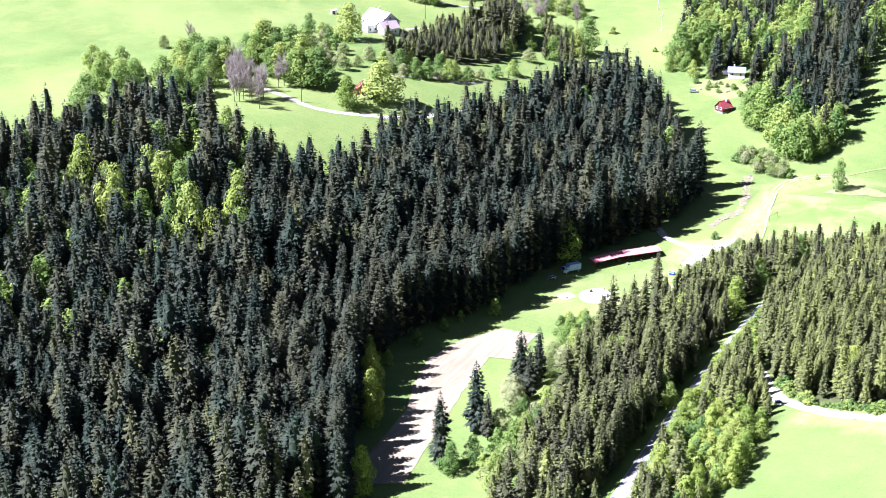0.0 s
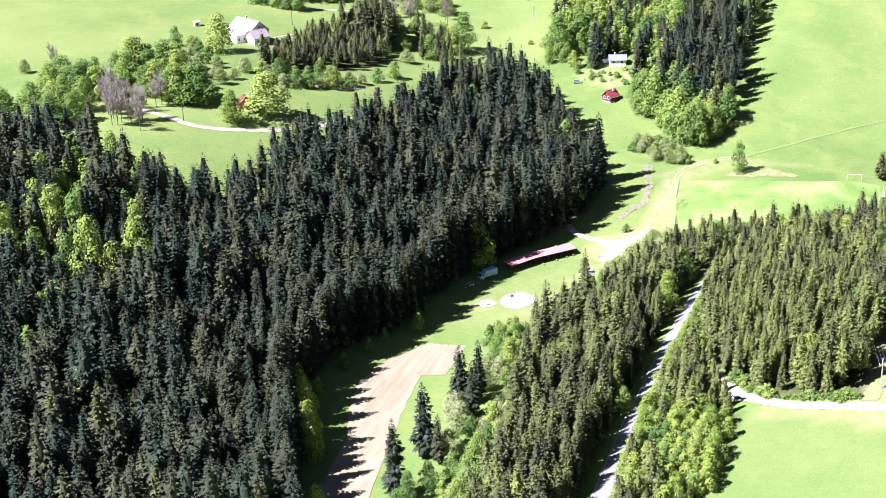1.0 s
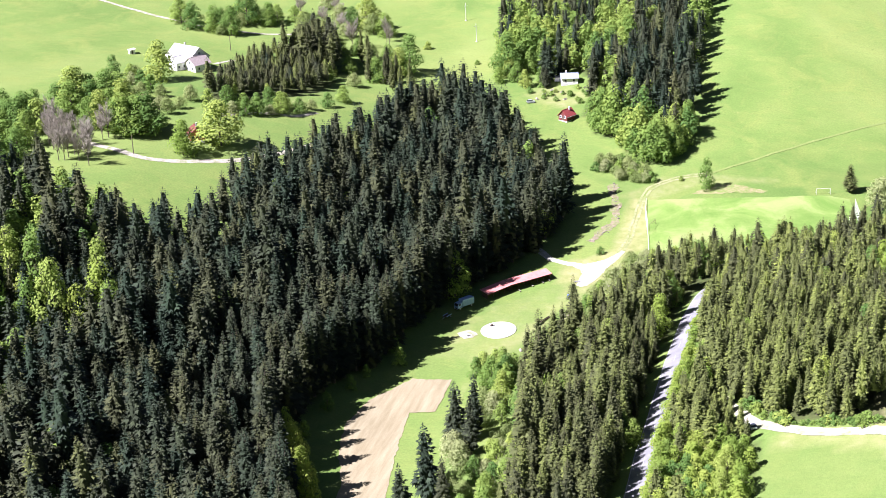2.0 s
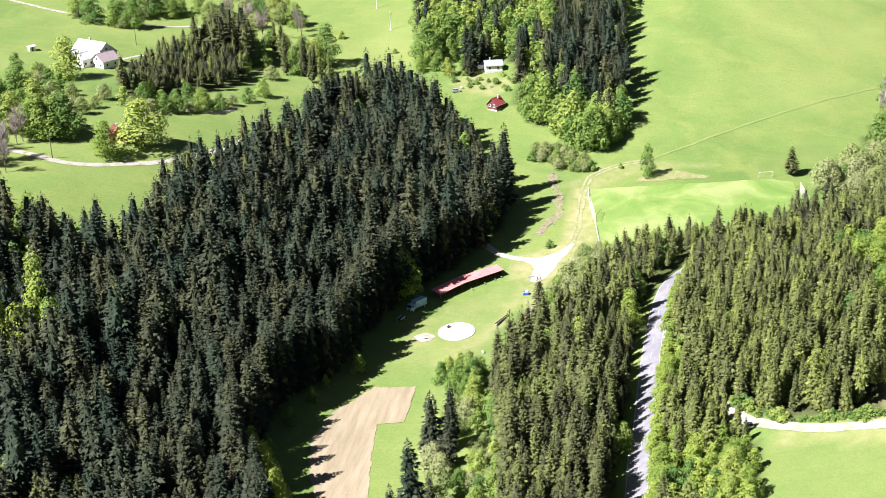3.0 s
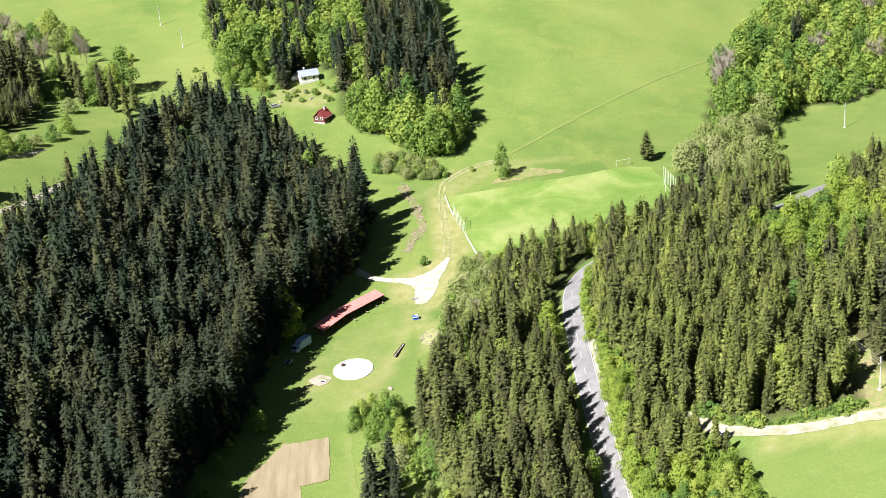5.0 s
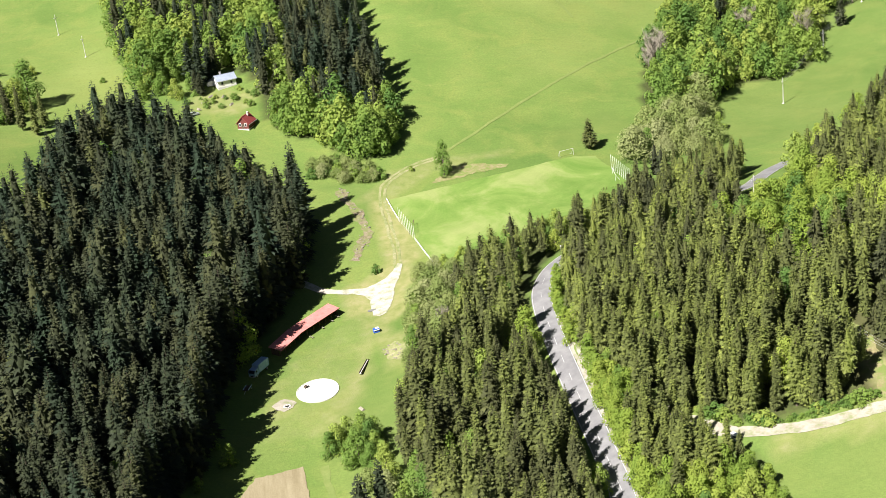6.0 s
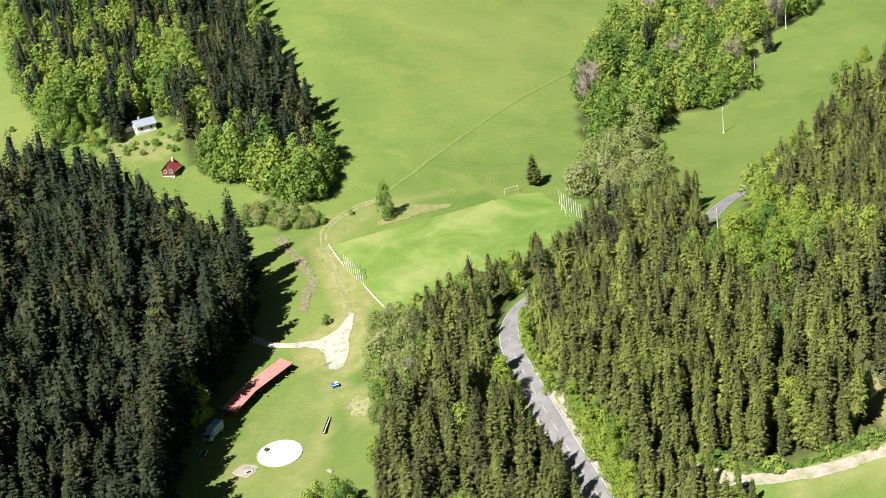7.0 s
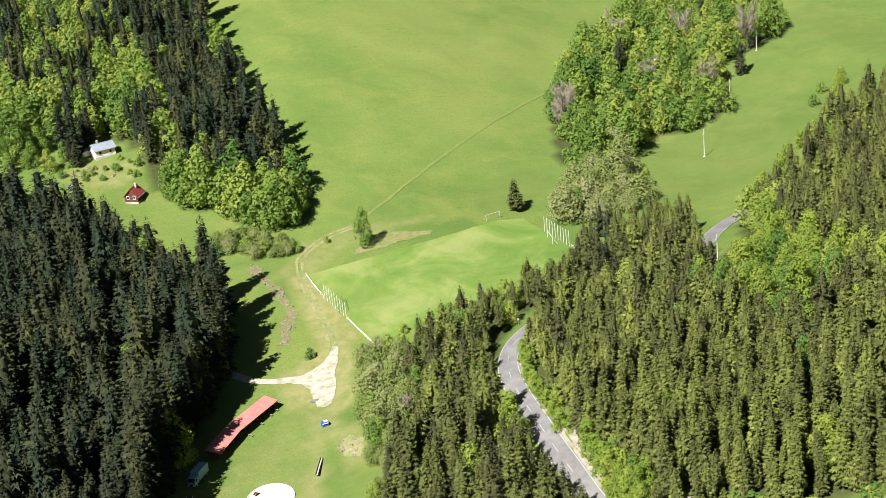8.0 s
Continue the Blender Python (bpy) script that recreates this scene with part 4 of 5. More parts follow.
# Undergrowth at the foot of the forest, scrub before the plantation, and the wood behind the farm.
for x, y in ((-26, 5), (-22, 18), (-24, -36), (-32, -47), (-34, -56), (-37, -70), (-28, -28), (-20, 26), (-30, -12), (-38, -88)):
    plant("broadleaf_tree", x, y, 0.3 + 0.18 * rng.random(), 1.0, label="dark undergrowth bush at the foot of the forest")
for x, y, s in ((86, -90, 0.42), (84, -85.5, 0.52), (82.2, -81.5, 0.55), (85.4, -94, 0.4), (84.6, -98, 0.4)):
    plant("young_spruce", x, y, s, 1.15, label="young spruce beside the fork of the gravel road")
for p in smooth_line([(88, -80), (93, -87), (101, -93.5), (112, -96.5), (124, -98)], 1.2):
    plant("shrub", p.x + 0.7 * rng.normal(), p.y + 0.9 * rng.normal(), 0.3 + 0.6 * rng.random() ** 2, 1.25, label="low green scrub between plantation and gravel road")
for x, y in ((-123, 231), (-115, 220), (-107, 207), (-101, 200), (-95, 192), (-89, 186), (-109, 199), (-87, 194), (-104, 213), (-97, 205), (-112, 210), (-118, 226)):
    plant("valley_spruce", x, y, 0.68 + 0.15 * rng.random(), 1.05, label="spruce in a row behind the farm wood")
for x, y in ((-163, 309), (-154, 289), (-144, 270), (-171, 319), (-135, 252), (-133, 281), (-142, 299), (-170, 278), (-180, 298), (-158, 300), (-150, 280), (-165, 290)):
    plant("bare_tree" if rng.random() < 0.5 else "willow_tree", x, y, 1.0 + 0.3 * rng.random(), 1.1, label="grey-green tree in the far wood behind the farm")

for x, y in ((-25.5, 213.5), (-27.5, 216)):
    plant("spruce_tree", x, y, 0.42 + 0.1 * rng.random(), 1.7, "low dark spruce in front of the white cottage")
for x, y in ((-10, 212), (-7, 208), (-16, 206), (-21, 204), (-26, 209), (-12, 204), (-8, 199), (-18, 198), (-3, 210), (-24, 200)):
    plant("shrub", x, y, 0.35 + 0.35 * rng.random(), 1.1, label="rounded garden shrub by the white cottage")

# Single trees.
FIELD_SPRUCES = ((7, -82, 1.0), (12, -79, 0.8), (7, -114, 0.95), (7, -137, 0.9), (13, -118, 0.6), (13, -88, 0.7))
for x, y, sc in FIELD_SPRUCES:
    plant("spruce_tree", x, y, 1.15 * sc, 1.15, "single dark spruce at the edge of the tilled field")
plant("young_spruce", 115, 128.5, 0.52, 2.2, label="lone young spruce beside the corner of the pitch")
plant("broadleaf_tree", 59, 120.5, 1.05, 0.72, shape=3, label="lone slender birch by the bare earth bank")
for x, y, sc, wide in ((-189, 141, 1.55, 1.1), (-128.5, 68, 1.55, 1.4), (-137, 51, 1.2, 1.0)):
    plant("beech_tree" if y < 60 else "broadleaf_tree", x, y, sc, wide, shape=2, label="large round broadleaf tree beside a village house")
for x, y in ((-158, -80), (-125, -78), (-153, -13), (-155, -96), (-140, -54), (-78, -49), (-114, -14), (-157, -116), (-123, -86), (-60, -40)):
    plant("broadleaf_tree", x, y, 1.0 + 0.2 * rng.random(), 0.85, label="pale green broadleaf tree among dark spruces")
for x, y in ((-40, -96), (-37, -101), (-34, -106), (-31, -111), (-28, -116), (-25, -122), (-6, -159)):
    plant("beech_tree", x, y, 0.9 + 0.2 * rng.random(), 0.7, label="yellow-green broadleaf tree at the foot of the spruce forest")
for x, y, sc in ((4, -36, 0.6), (7, -32, 0.55), (11, -38, 0.6), (14, -36, 0.55), (2, -38, 0.5), (24, -22, 0.6), (32, 2, 0.6), (33, -44, 0.7), (20, -92, 0.5), (15, -132, 0.6), (20, -126, 0.6), (12, -140, 0.6), (22, -140, 0.5), (18, -70, 0.5), (4, -36, 0.7), (9, -45, 0.75), (12, -50, 0.6), (15, -57, 0.65), (18, -104, 0.6),
                 (55, -78, 0.6), (60, -94, 0.7), (57, -90, 0.6), (48, -36, 0.6), (116, 8, 0.75), (108, -14, 0.65), (94, 16, 0.55), (110, 21, 0.8), (122, 3, 0.7), (160, -18, 0.8), (36, 146, 1.0), (42, 149, 0.85), (12, 169, 1.15), (4, 175, 1.1), (20, 167, 0.95), (28, 151, 0.8), (8, 186, 1.0), (38, 158, 0.8), (14, 182, 1.1), (-40, 245, 0.9), (-46, 232, 0.8),
                 (74, -15, 0.35), (78, 6, 0.35), (73, -48, 0.3), (86, -66, 0.5), (134, 118, 0.8), (166, 132, 0.5)):
    plant("broadleaf_tree", x, y, sc, 1.0)
for x, y in ((-203, 75), (-197, 80), (-187, 73), (-183, 79), (-172, 72), (-177, 62), (-165, 57), (-160, 60), (-186, 95), (-192, 66), (-168, 66)):
    plant("broadleaf_tree", x, y, 0.85 + 0.3 * rng.random(), 1.3, label="dense green hedgerow tree near the village")
for x, y in ((-247, 19), (-240, 18), (-234, 22), (-227, 22), (-214, 25), (-205, 28), (-208, 40), (-205, 50), (-197, 50), (-194, 33), (-200, 28), (-190, 20), (-196, 12), (-221, -16), (-209, -8), (-212, 4), (-222, 8), (-232, 6)):
    plant("broadleaf_tree", x, y, 0.85 + 0.3 * rng.random(), 1.2, label="yellow-green broadleaf tree on the hilltop edge")
for x, y in ((-232, 256), (-222, 249), (-209, 247), (-199, 246), (-200, 270), (-190, 275), (-146, 285), (-138, 288), (-126, 280), (-109, 231), (-95, 222), (-99, 216), (-106, 202), (-52, 240), (-56, 262), (-48, 230), (-60, 280)):
    plant("broadleaf_tree", x, y, 0.85 + 0.4 * rng.random(), 1.15, label="broadleaf tree of a hedge between meadows")
for x, y, sc in ((39, 46, 0.7), (41, 37, 0.95), (36, 27, 0.95), (42, 24, 0.9), (37, 15, 0.9), (32, 7, 0.85), (39, 3, 0.9), (44, 50, 0.6), (45, 32, 0.9), (129, 116, 1.0), (138, 121, 1.2), (149, 130, 1.2), (159, 144, 1.1), (136, 107, 0.9), (150, 110, 0.8), (176, 172, 1.1), (178, 184, 1.1), (145, 114, 1.0), (154, 122, 1.1), (166, 156, 1.1),
                 (133, 121, 1.0), (142, 126, 1.1), (156, 136, 1.2), (147, 140, 1.1), (163, 148, 1.2), (139, 112, 0.9), (170, 164, 1.1), (47, 36, 0.7), (37, 36, 0.6), (39, 30, 0.9), (44, 18, 0.8), (32, 18, 0.6), (41, 10, 0.8), (35, -2, 0.7), (10, -62, 0.75), (14, -64, 0.7), (9, -92, 0.85), (12, -97, 0.8), (11, -72, 0.7), (13, -110, 0.7), (13, -98, 0.6), (17, -112, 0.5), (28, -4, 0.5)):
    plant("willow_tree", x, y, 1.15 * sc)
for x, y in ((-203, 122), (-195, 125), (-194, 115), (-174, 95), (-167, 94), (-161, 89), (-160, 99), (-161, 112), (-180, 104), (-248, 70), (-130, 244), (-120, 238), (-88, 200)):
    plant("willow_tree", x, y, 0.55 + 0.3 * rng.random(), label="small pale orchard tree in the meadow")
for x, y, sc in ((12, 131, 1.0), (17, 132, 1.2), (22, 131, 1.3), (27, 130, 1.1), (32, 127, 1.3), (36, 125, 1.1), (22, 138, 1.2), (29, 133, 1.2), (26, 59, 0.75), (257, 172, 1.1), (267, 183, 1.1), (-98, 264, 1.0), (-67, 245, 0.6),
                 (-24, 203, 0.7), (-20, 208, 0.6), (-13, 205, 0.6), (-28, 214, 0.8), (-6, 196, 0.8), (-4, 204, 0.9), (-32, 206, 0.8), (48, 128, 0.5), (62, 59, 0.7), (70, 62, 0.8), (54, 57, 0.8)):
    plant("shrub", x, y, sc)
for x, y in ((-188, 44), (-180, 41), (-174, 40), (-172, 30), (-167, 33), (-173, 24), (-173, 54), (-169, 52), (-182, 32), (-177, 34), (-186, 36), (-237, 77), (-160, 281), (-148, 261), (-118, 262), (-122, 270), (40, 4), (163, 203), (157, 193), (160, 198), (215, 234), (214, 221), (209, 228), (228, 298), (218, 279), (222, 290), (6, 224)):
    plant("bare_tree", x, y, 0.9 + 0.3 * rng.random(), 0.85)


# ---- buildings and other things ----
def box(bm, cx, cy, cz, sx, sy, sz, turn=0.0, bevel=0.0):
    """A bevelled block with its middle at the given place."""
    m = Matrix.Translation((cx, cy, cz)) @ Matrix.Rotation(turn, 4, "Z") @ Matrix.Diagonal((sx, sy, sz, 1))
    made = bmesh.ops.create_cube(bm, size=1.0, matrix=m)
    if bevel:
        edges = list({e for v in made["verts"] for e in v.link_edges})
        bmesh.ops.bevel(bm, geom=edges, offset=bevel, segments=1, affect="EDGES")
    return bm


def block(name, c, s, material, parent, label="", bevel=0.02):
    return part(name, box(bmesh.new(), *c, *s, bevel=bevel), material, parent, label)


def rod(name, a, b, radius, material, parent, sides=8, label="", tip=None):
    bm = bmesh.new()
    v, f = tube(a, b, radius, radius if tip is None else tip, sides)
    vs = [bm.verts.new(p) for p in v]
    for t in f:
        bm.faces.new([vs[i] for i in t])
    bm.faces.new(vs[sides:])
    bm.faces.new(vs[:sides][::-1])
    return part(name, bm, material, parent, label)


def prism(name, outline, y0, y1, material, parent, label=""):
    """An outline in x and z drawn out along y."""
    bm = bmesh.new()
    a = [bm.verts.new((x, y0, z)) for x, z in outline]
    b = [bm.verts.new((x, y1, z)) for x, z in outline]
    bm.faces.new(a)
    bm.faces.new(b[::-1])
    for i in range(len(a)):
        j = (i + 1) % len(a)
        bm.faces.new((a[j], a[i], b[i], b[j]))
    bmesh.ops.recalc_face_normals(bm, faces=bm.faces)
    return part(name, bm, material, parent, label)


def stand(name, x, y, turn, label, category, group="", sink=0.05, z=None):
    """The root of a thing, turned about its upright axis, on the land."""
    ob = new(name)
    ob.empty_display_size = 0.5
    ob.matrix_basis = pose(x, y, (land(x, y) if z is None else z) - sink, 0, 0, turn)
    return tagged(ob, label, category, group)


def window(parent, x, y, z, w, h, side):
    """A window with frame and pane on a wall that faces along x (side 'x') or y."""
    if side == "x":
        f = block("window", (x, y, z), (0.10, w, h), WHITE_PAINT, parent)
        block("pane", (x, y, z), (0.13, w - 0.22, h - 0.22), GLASS, f, bevel=0.0)
        block("sill", (x, y, z - h / 2 - 0.05), (0.26, w + 0.2, 0.07), CONCRETE, f, bevel=0.0)
    else:
        f = block("window", (x, y, z), (w, 0.10, h), WHITE_PAINT, parent)
        block("pane", (x, y, z), (w - 0.22, 0.13, h - 0.22), GLASS, f, bevel=0.0)
        block("sill", (x, y, z - h / 2 - 0.05), (w + 0.2, 0.26, 0.07), CONCRETE, f, bevel=0.0)
    return f


def house(name, x, y, turn, width, length, eaves, ridge, walls, roof, label, category, floors=1, chimney=True, overhang=0.5, door_material=None, base=0.6):
    """A gabled house: walls, foundation, two roof slabs with ridge cap, gutters, chimney, windows and a door. The ridge runs along y."""
    ob = stand(name, x, y, turn, label, category)
    hw, hl = width / 2, length / 2
    prism("wall", [(-hw, 0.0), (hw, 0.0), (hw, eaves), (0, ridge - 0.12), (-hw, eaves)], -hl, hl, walls, ob)
    block("foundation", (0, 0, -0.7), (width + 0.12, length + 0.12, 1.4 + base), BARK if roof == walls else CONCRETE, ob)
    slope = math.atan2(ridge - eaves, hw)
    for side in (-1, 1):
        drop = overhang * math.tan(slope)
        outline = [(0, ridge), (side * (hw + overhang), eaves - drop), (side * (hw + overhang), eaves - drop + 0.16), (0, ridge + 0.18)]
        slab = prism("roof_slope", outline, -hl - overhang, hl + overhang, roof, ob)
        rod("gutter", (side * (hw + overhang + 0.07), -hl - overhang, eaves - drop), (side * (hw + overhang + 0.07), hl + overhang, eaves - drop), 0.07, STEEL, slab, 6)
    block("ridge_cap", (0, 0, ridge + 0.19), (0.34, length + 2 * overhang, 0.08), roof, ob)
    if chimney:
        c = block("chimney", (0.12 * width, 0.18 * length, ridge + 0.25), (0.6, 0.6, 1.5), CONCRETE, ob)
        block("cap", (0.12 * width, 0.18 * length, ridge + 1.03), (0.76, 0.76, 0.09), CONCRETE, c)
    n = max(2, int(length / 3.2))
    for fl in range(floors):
        z = 1.7 + 2.7 * fl
        if z + 0.8 > eaves:
            break
        for k in range(n):
            yy = -hl + length * (k + 0.5) / n
            for side in (-1, 1):
                window(ob, side * hw, yy, z, 1.1, 1.3, "x")
    for fl in range(floors + 1):
        z = 1.7 + 2.7 * fl
        if z + 0.8 < ridge - 0.6:
            for xx in ((-width * 0.25, width * 0.25) if z < eaves else (0.0,)):
                for side in (-1, 1):
                    window(ob, xx, side * hl, z, 1.0, 1.2, "y")
    d = block("door", (0, -hl - 0.02, 1.05), (1.0, 0.1, 2.1), door_material or TIMBER, ob)
    block("door_handle", (0.35, -hl - 0.1, 1.05), (0.12, 0.06, 0.04), STEEL, d, bevel=0.0)
    return ob


# The farm, the cottages and the huts.
house("farmhouse", -191, 175, 62, 11.5, 18, 5.2, 9.8, PLASTER, PALE_ROOF, "large white farmhouse with a pale sheet roof", "house", floors=2)
house("farm_wing", -183, 168, 152, 8.0, 9.0, 3.6, 6.6, PLASTER, BROWN_ROOF, "white farm wing with a dull brown-grey roof", "house")
house("farm_annex", -191.5, 165, 152, 5.4, 6.0, 3.8, 6.4, PLASTER, PALE_ROOF, "small white gabled annex of the farmhouse", "house", chimney=False, overhang=0.3)
house("orange_cottage", -139, 68, 30, 6.0, 8.0, 2.8, 5.2, plain_material("orange_plaster", (0.55, 0.20, 0.12), (0.64, 0.27, 0.17), 0.8), DARK_RED, "small orange cottage half hidden by round trees", "house")
house("white_cottage", -15.5, 219, 105, 6.2, 7.8, 3.0, 4.6, PLASTER, GREY_ROOF, "white cottage with a low blue-grey roof", "house", door_material=DARK_RED)
house("red_cabin", -9, 178, -28, 4.8, 5.8, 2.3, 4.7, DARK_RED, CABIN_RED, "small dark red timber cabin in a garden", "cabin", door_material=TIMBER, base=0.0)


def garden_shed(x, y, turn):
    ob = stand("garden_shed", x, y, turn, "small pale garden shed behind the cottage", "shed")
    prism("wall", [(-1.4, 0), (1.4, 0), (1.4, 2.3), (-1.4, 1.9)], -1.6, 1.6, PLASTER, ob)
    prism("roof", [(-1.7, 1.88), (1.7, 2.36), (1.7, 2.46), (-1.7, 1.98)], -1.9, 1.9, PALE_ROOF, ob)
    block("door", (0, -1.62, 0.95), (0.9, 0.06, 1.85), TIMBER, ob)
    return ob


garden_shed(-21.5, 222, 100)
garden_shed(-226, 186, 40)


def long_shelter(x, y, turn, length, bays, label, level, tilt):
    """An open-fronted shelter: posts, back wall of boards, rafters and a ribbed sheet roof that falls to the front. It runs along y, open to +x."""
    ob = stand("long_shelter", x, y, turn, label, "open shed", z=level)
    ob.matrix_basis = pose(x, y, level, tilt, 0, turn)
    deep, front, back, hl = 3.4, 2.5, 3.3, length / 2
    block("slab", (0, 0, -0.45), (deep, length, 1.0), CONCRETE, ob)
    wall = block("back_wall", (-deep / 2 + 0.06, 0, back / 2), (0.08, length, back), TIMBER, ob)
    n = int(length / 0.5)
    for k in range(n):
        block("board", (-deep / 2 + 0.115, -hl + (k + 0.5) * length / n, back / 2), (0.03, length / n - 0.03, back - 0.04), TIMBER, wall, bevel=0.0)
    for k in range(bays + 1):
        yy = -hl + 0.12 + (length - 0.24) * k / bays
        block("post", (deep / 2 - 0.15, yy, front / 2), (0.18, 0.18, front), TIMBER, ob)
        prism("rafter", [(-deep / 2 - 0.3, back + 0.02), (deep / 2 + 0.5, front + 0.1), (deep / 2 + 0.5, front + 0.24), (-deep / 2 - 0.3, back + 0.16)], yy - 0.06, yy + 0.06, TIMBER, ob)
    block("front_beam", (deep / 2 - 0.15, 0, front - 0.05), (0.2, length, 0.22), TIMBER, ob)
    roof = prism("roof_sheet", [(-deep / 2 - 0.5, back + 0.12), (deep / 2 + 0.7, front + 0.27), (deep / 2 + 0.7, front + 0.33), (-deep / 2 - 0.5, back + 0.18)], -hl - 0.4, hl + 0.4, RED_ROOF, ob, "faded red sheet roof")
    ribs = int(length / 0.9)
    for k in range(ribs):
        yy = -hl + (k + 0.5) * length / ribs
        prism("rib", [(-deep / 2 - 0.5, back + 0.18), (deep / 2 + 0.7, front + 0.33), (deep / 2 + 0.7, front + 0.38), (-deep / 2 - 0.5, back + 0.23)], yy - 0.04, yy + 0.04, RED_ROOF, roof)
    block("fascia", (deep / 2 + 0.72, 0, front + 0.22), (0.05, length + 0.8, 0.24), DARK_RED, ob)
    for side in (-1, 1):
        prism("side_wall", [(-deep / 2 + 0.1, 0), (deep / 2 - 0.6, 0), (deep / 2 - 0.6, front - 0.15), (-deep / 2 + 0.1, back - 0.02)], side * (hl - 0.05) - 0.04, side * (hl - 0.05) + 0.04, TIMBER, ob)
    return ob


long_shelter(4.2, 33.0, -48.1, 16.4, 6, "long open timber shelter with a faded red sheet roof", 3.95, 3.2)
long_shelter(-5.6, 22.7, -37, 10.4, 4, "short end section of the red-roofed timber shelter", 3.12, 4.0)


def bench(x, y, turn, label, material):
    ob = stand("bench", x, y, turn, label, "bench", "benches before the shelter", 0.02)
    for dy in (-0.14, 0.14):
        block("plank", (0, dy, 0.46), (1.7, 0.18, 0.05), material, ob)
    for dx in (-0.6, 0.6):
        block("leg", (dx, 0, 0.22), (0.08, 0.4, 0.46), TIMBER, ob)
    return ob


for x, y in ((11.0, 35.9), (9.0, 34.0), (5.9, 31.0), (2.2, 26.6)):
    bench(x, y, -51, "pale wooden bench before the open shelter", TRACK_GRAVEL)


def wheel(parent, x, y, z, radius, width):
    w = rod("wheel", (x, y - width / 2, z), (x, y + width / 2, z), radius, RUBBER, parent, 14)
    rod("rim", (x, y - width / 2 - 0.02, z), (x, y + width / 2 + 0.02, z), radius * 0.55, STEEL, w, 10)


def box_truck(x, y, turn):
    """A box lorry, nose along +x."""
    ob = stand("box_truck", x, y, turn, "pale blue box truck parked in the forest shade", "truck", sink=0.0)
    block("chassis", (0, 0, 0.75), (7.6, 0.9, 0.24), RUBBER, ob)
    cargo = block("cargo_box", (-1.2, 0, 2.15), (5.2, 2.4, 2.4), TARP_BLUE, ob, "pale blue cargo box", 0.05)
    block("roof_panel", (-1.2, 0, 3.37), (5.1, 2.3, 0.05), TARP_BLUE, cargo)
    for dx in (-3.5, -2.4, -1.3, -0.2, 0.9):
        for side in (-1, 1):
            block("side_rib", (dx, side * 1.21, 2.15), (0.07, 0.04, 2.3), TARP_BLUE, cargo, bevel=0.0)
    for side in (-1, 1):
        block("rear_door", (-3.82, side * 0.58, 2.1), (0.05, 1.1, 2.2), TARP_BLUE, cargo)
    cab = prism("cab", [(1.6, 0.7), (3.6, 0.7), (3.65, 1.6), (3.2, 2.5), (1.6, 2.6)], -1.1, 1.1, TARP_BLUE, ob)
    prism("windscreen", [(3.66, 1.62), (3.25, 2.42), (3.22, 2.40), (3.62, 1.60)], -0.95, 0.95, GLASS, cab)
    for side in (-1, 1):
        block("side_window", (2.7, side * 1.11, 2.0), (0.9, 0.03, 0.6), GLASS, cab)
        block("headlight", (3.66, side * 0.8, 0.95), (0.06, 0.3, 0.2), WHITE_PAINT, cab)
        block("mirror", (3.2, side * 1.3, 1.9), (0.08, 0.16, 0.4), RUBBER, cab)
    block("bumper", (3.7, 0, 0.6), (0.15, 2.1, 0.25), STEEL, ob)
    for dx in (-2.6, 2.6):
        for side in (-0.95, 0.95):
            wheel(ob, dx, side, 0.48, 0.48, 0.3)
    return ob


box_truck(-14.3, 10.0, -125)


def cart(x, y, turn):
    ob = stand("flat_trailer", x, y, turn, "old flat trailer with spoked wheels in the shade", "trailer", sink=0.0)
    block("bed", (0, 0, 0.7), (3.0, 1.6, 0.12), TIMBER, ob)
    for side in (-1, 1):
        block("side_board", (0, side * 0.8, 0.9), (3.0, 0.05, 0.35), TARP_BLUE, ob)
        wheel(ob, -0.6, side * 0.95, 0.4, 0.4, 0.18)
    rod("drawbar", (1.5, 0, 0.65), (3.1, 0, 0.35), 0.05, STEEL, ob)
    return ob


cart(-18.0, 1.0, -110)


def car(x, y, turn, paint, label):
    """A small hatchback, nose along +x."""
    ob = stand("car", x, y, turn, label, "car", "parked cars", 0.0)
    body = [(-1.9, 0.35), (1.95, 0.35), (2.0, 0.62), (1.85, 0.82), (1.05, 0.92), (-1.75, 0.95), (-1.95, 0.7)]
    lower = prism("body", body, -0.85, 0.85, paint, ob)
    cabin = prism("cabin", [(1.05, 0.92), (0.45, 1.42), (-1.2, 1.45), (-1.78, 0.95)], -0.74, 0.74, GLASS, ob, "dark glazed cabin")
    prism("roof", [(0.50, 1.40), (0.40, 1.48), (-1.15, 1.50), (-1.3, 1.42)], -0.72, 0.72, paint, cabin)
    for side in (-1, 1):
        block("headlight", (1.94, side * 0.6, 0.68), (0.08, 0.3, 0.14), WHITE_PAINT, lower)
        block("tail_light", (-1.93, side * 0.65, 0.74), (0.06, 0.2, 0.16), DARK_RED, lower)
        for dx in (-1.2, 1.25):
            wheel(ob, dx, side * 0.78, 0.31, 0.31, 0.2)
    for dx in (-1.98, 2.02):
        block("bumper", (dx, 0, 0.45), (0.1, 1.6, 0.2), RUBBER, lower)
    return ob


car(-29, 194.5, 20, SILVER, "grey car parked in the cottage garden")
car(91.8, -94.3, 120, WHITE_PAINT, "small white car parked beside the gravel forest road")


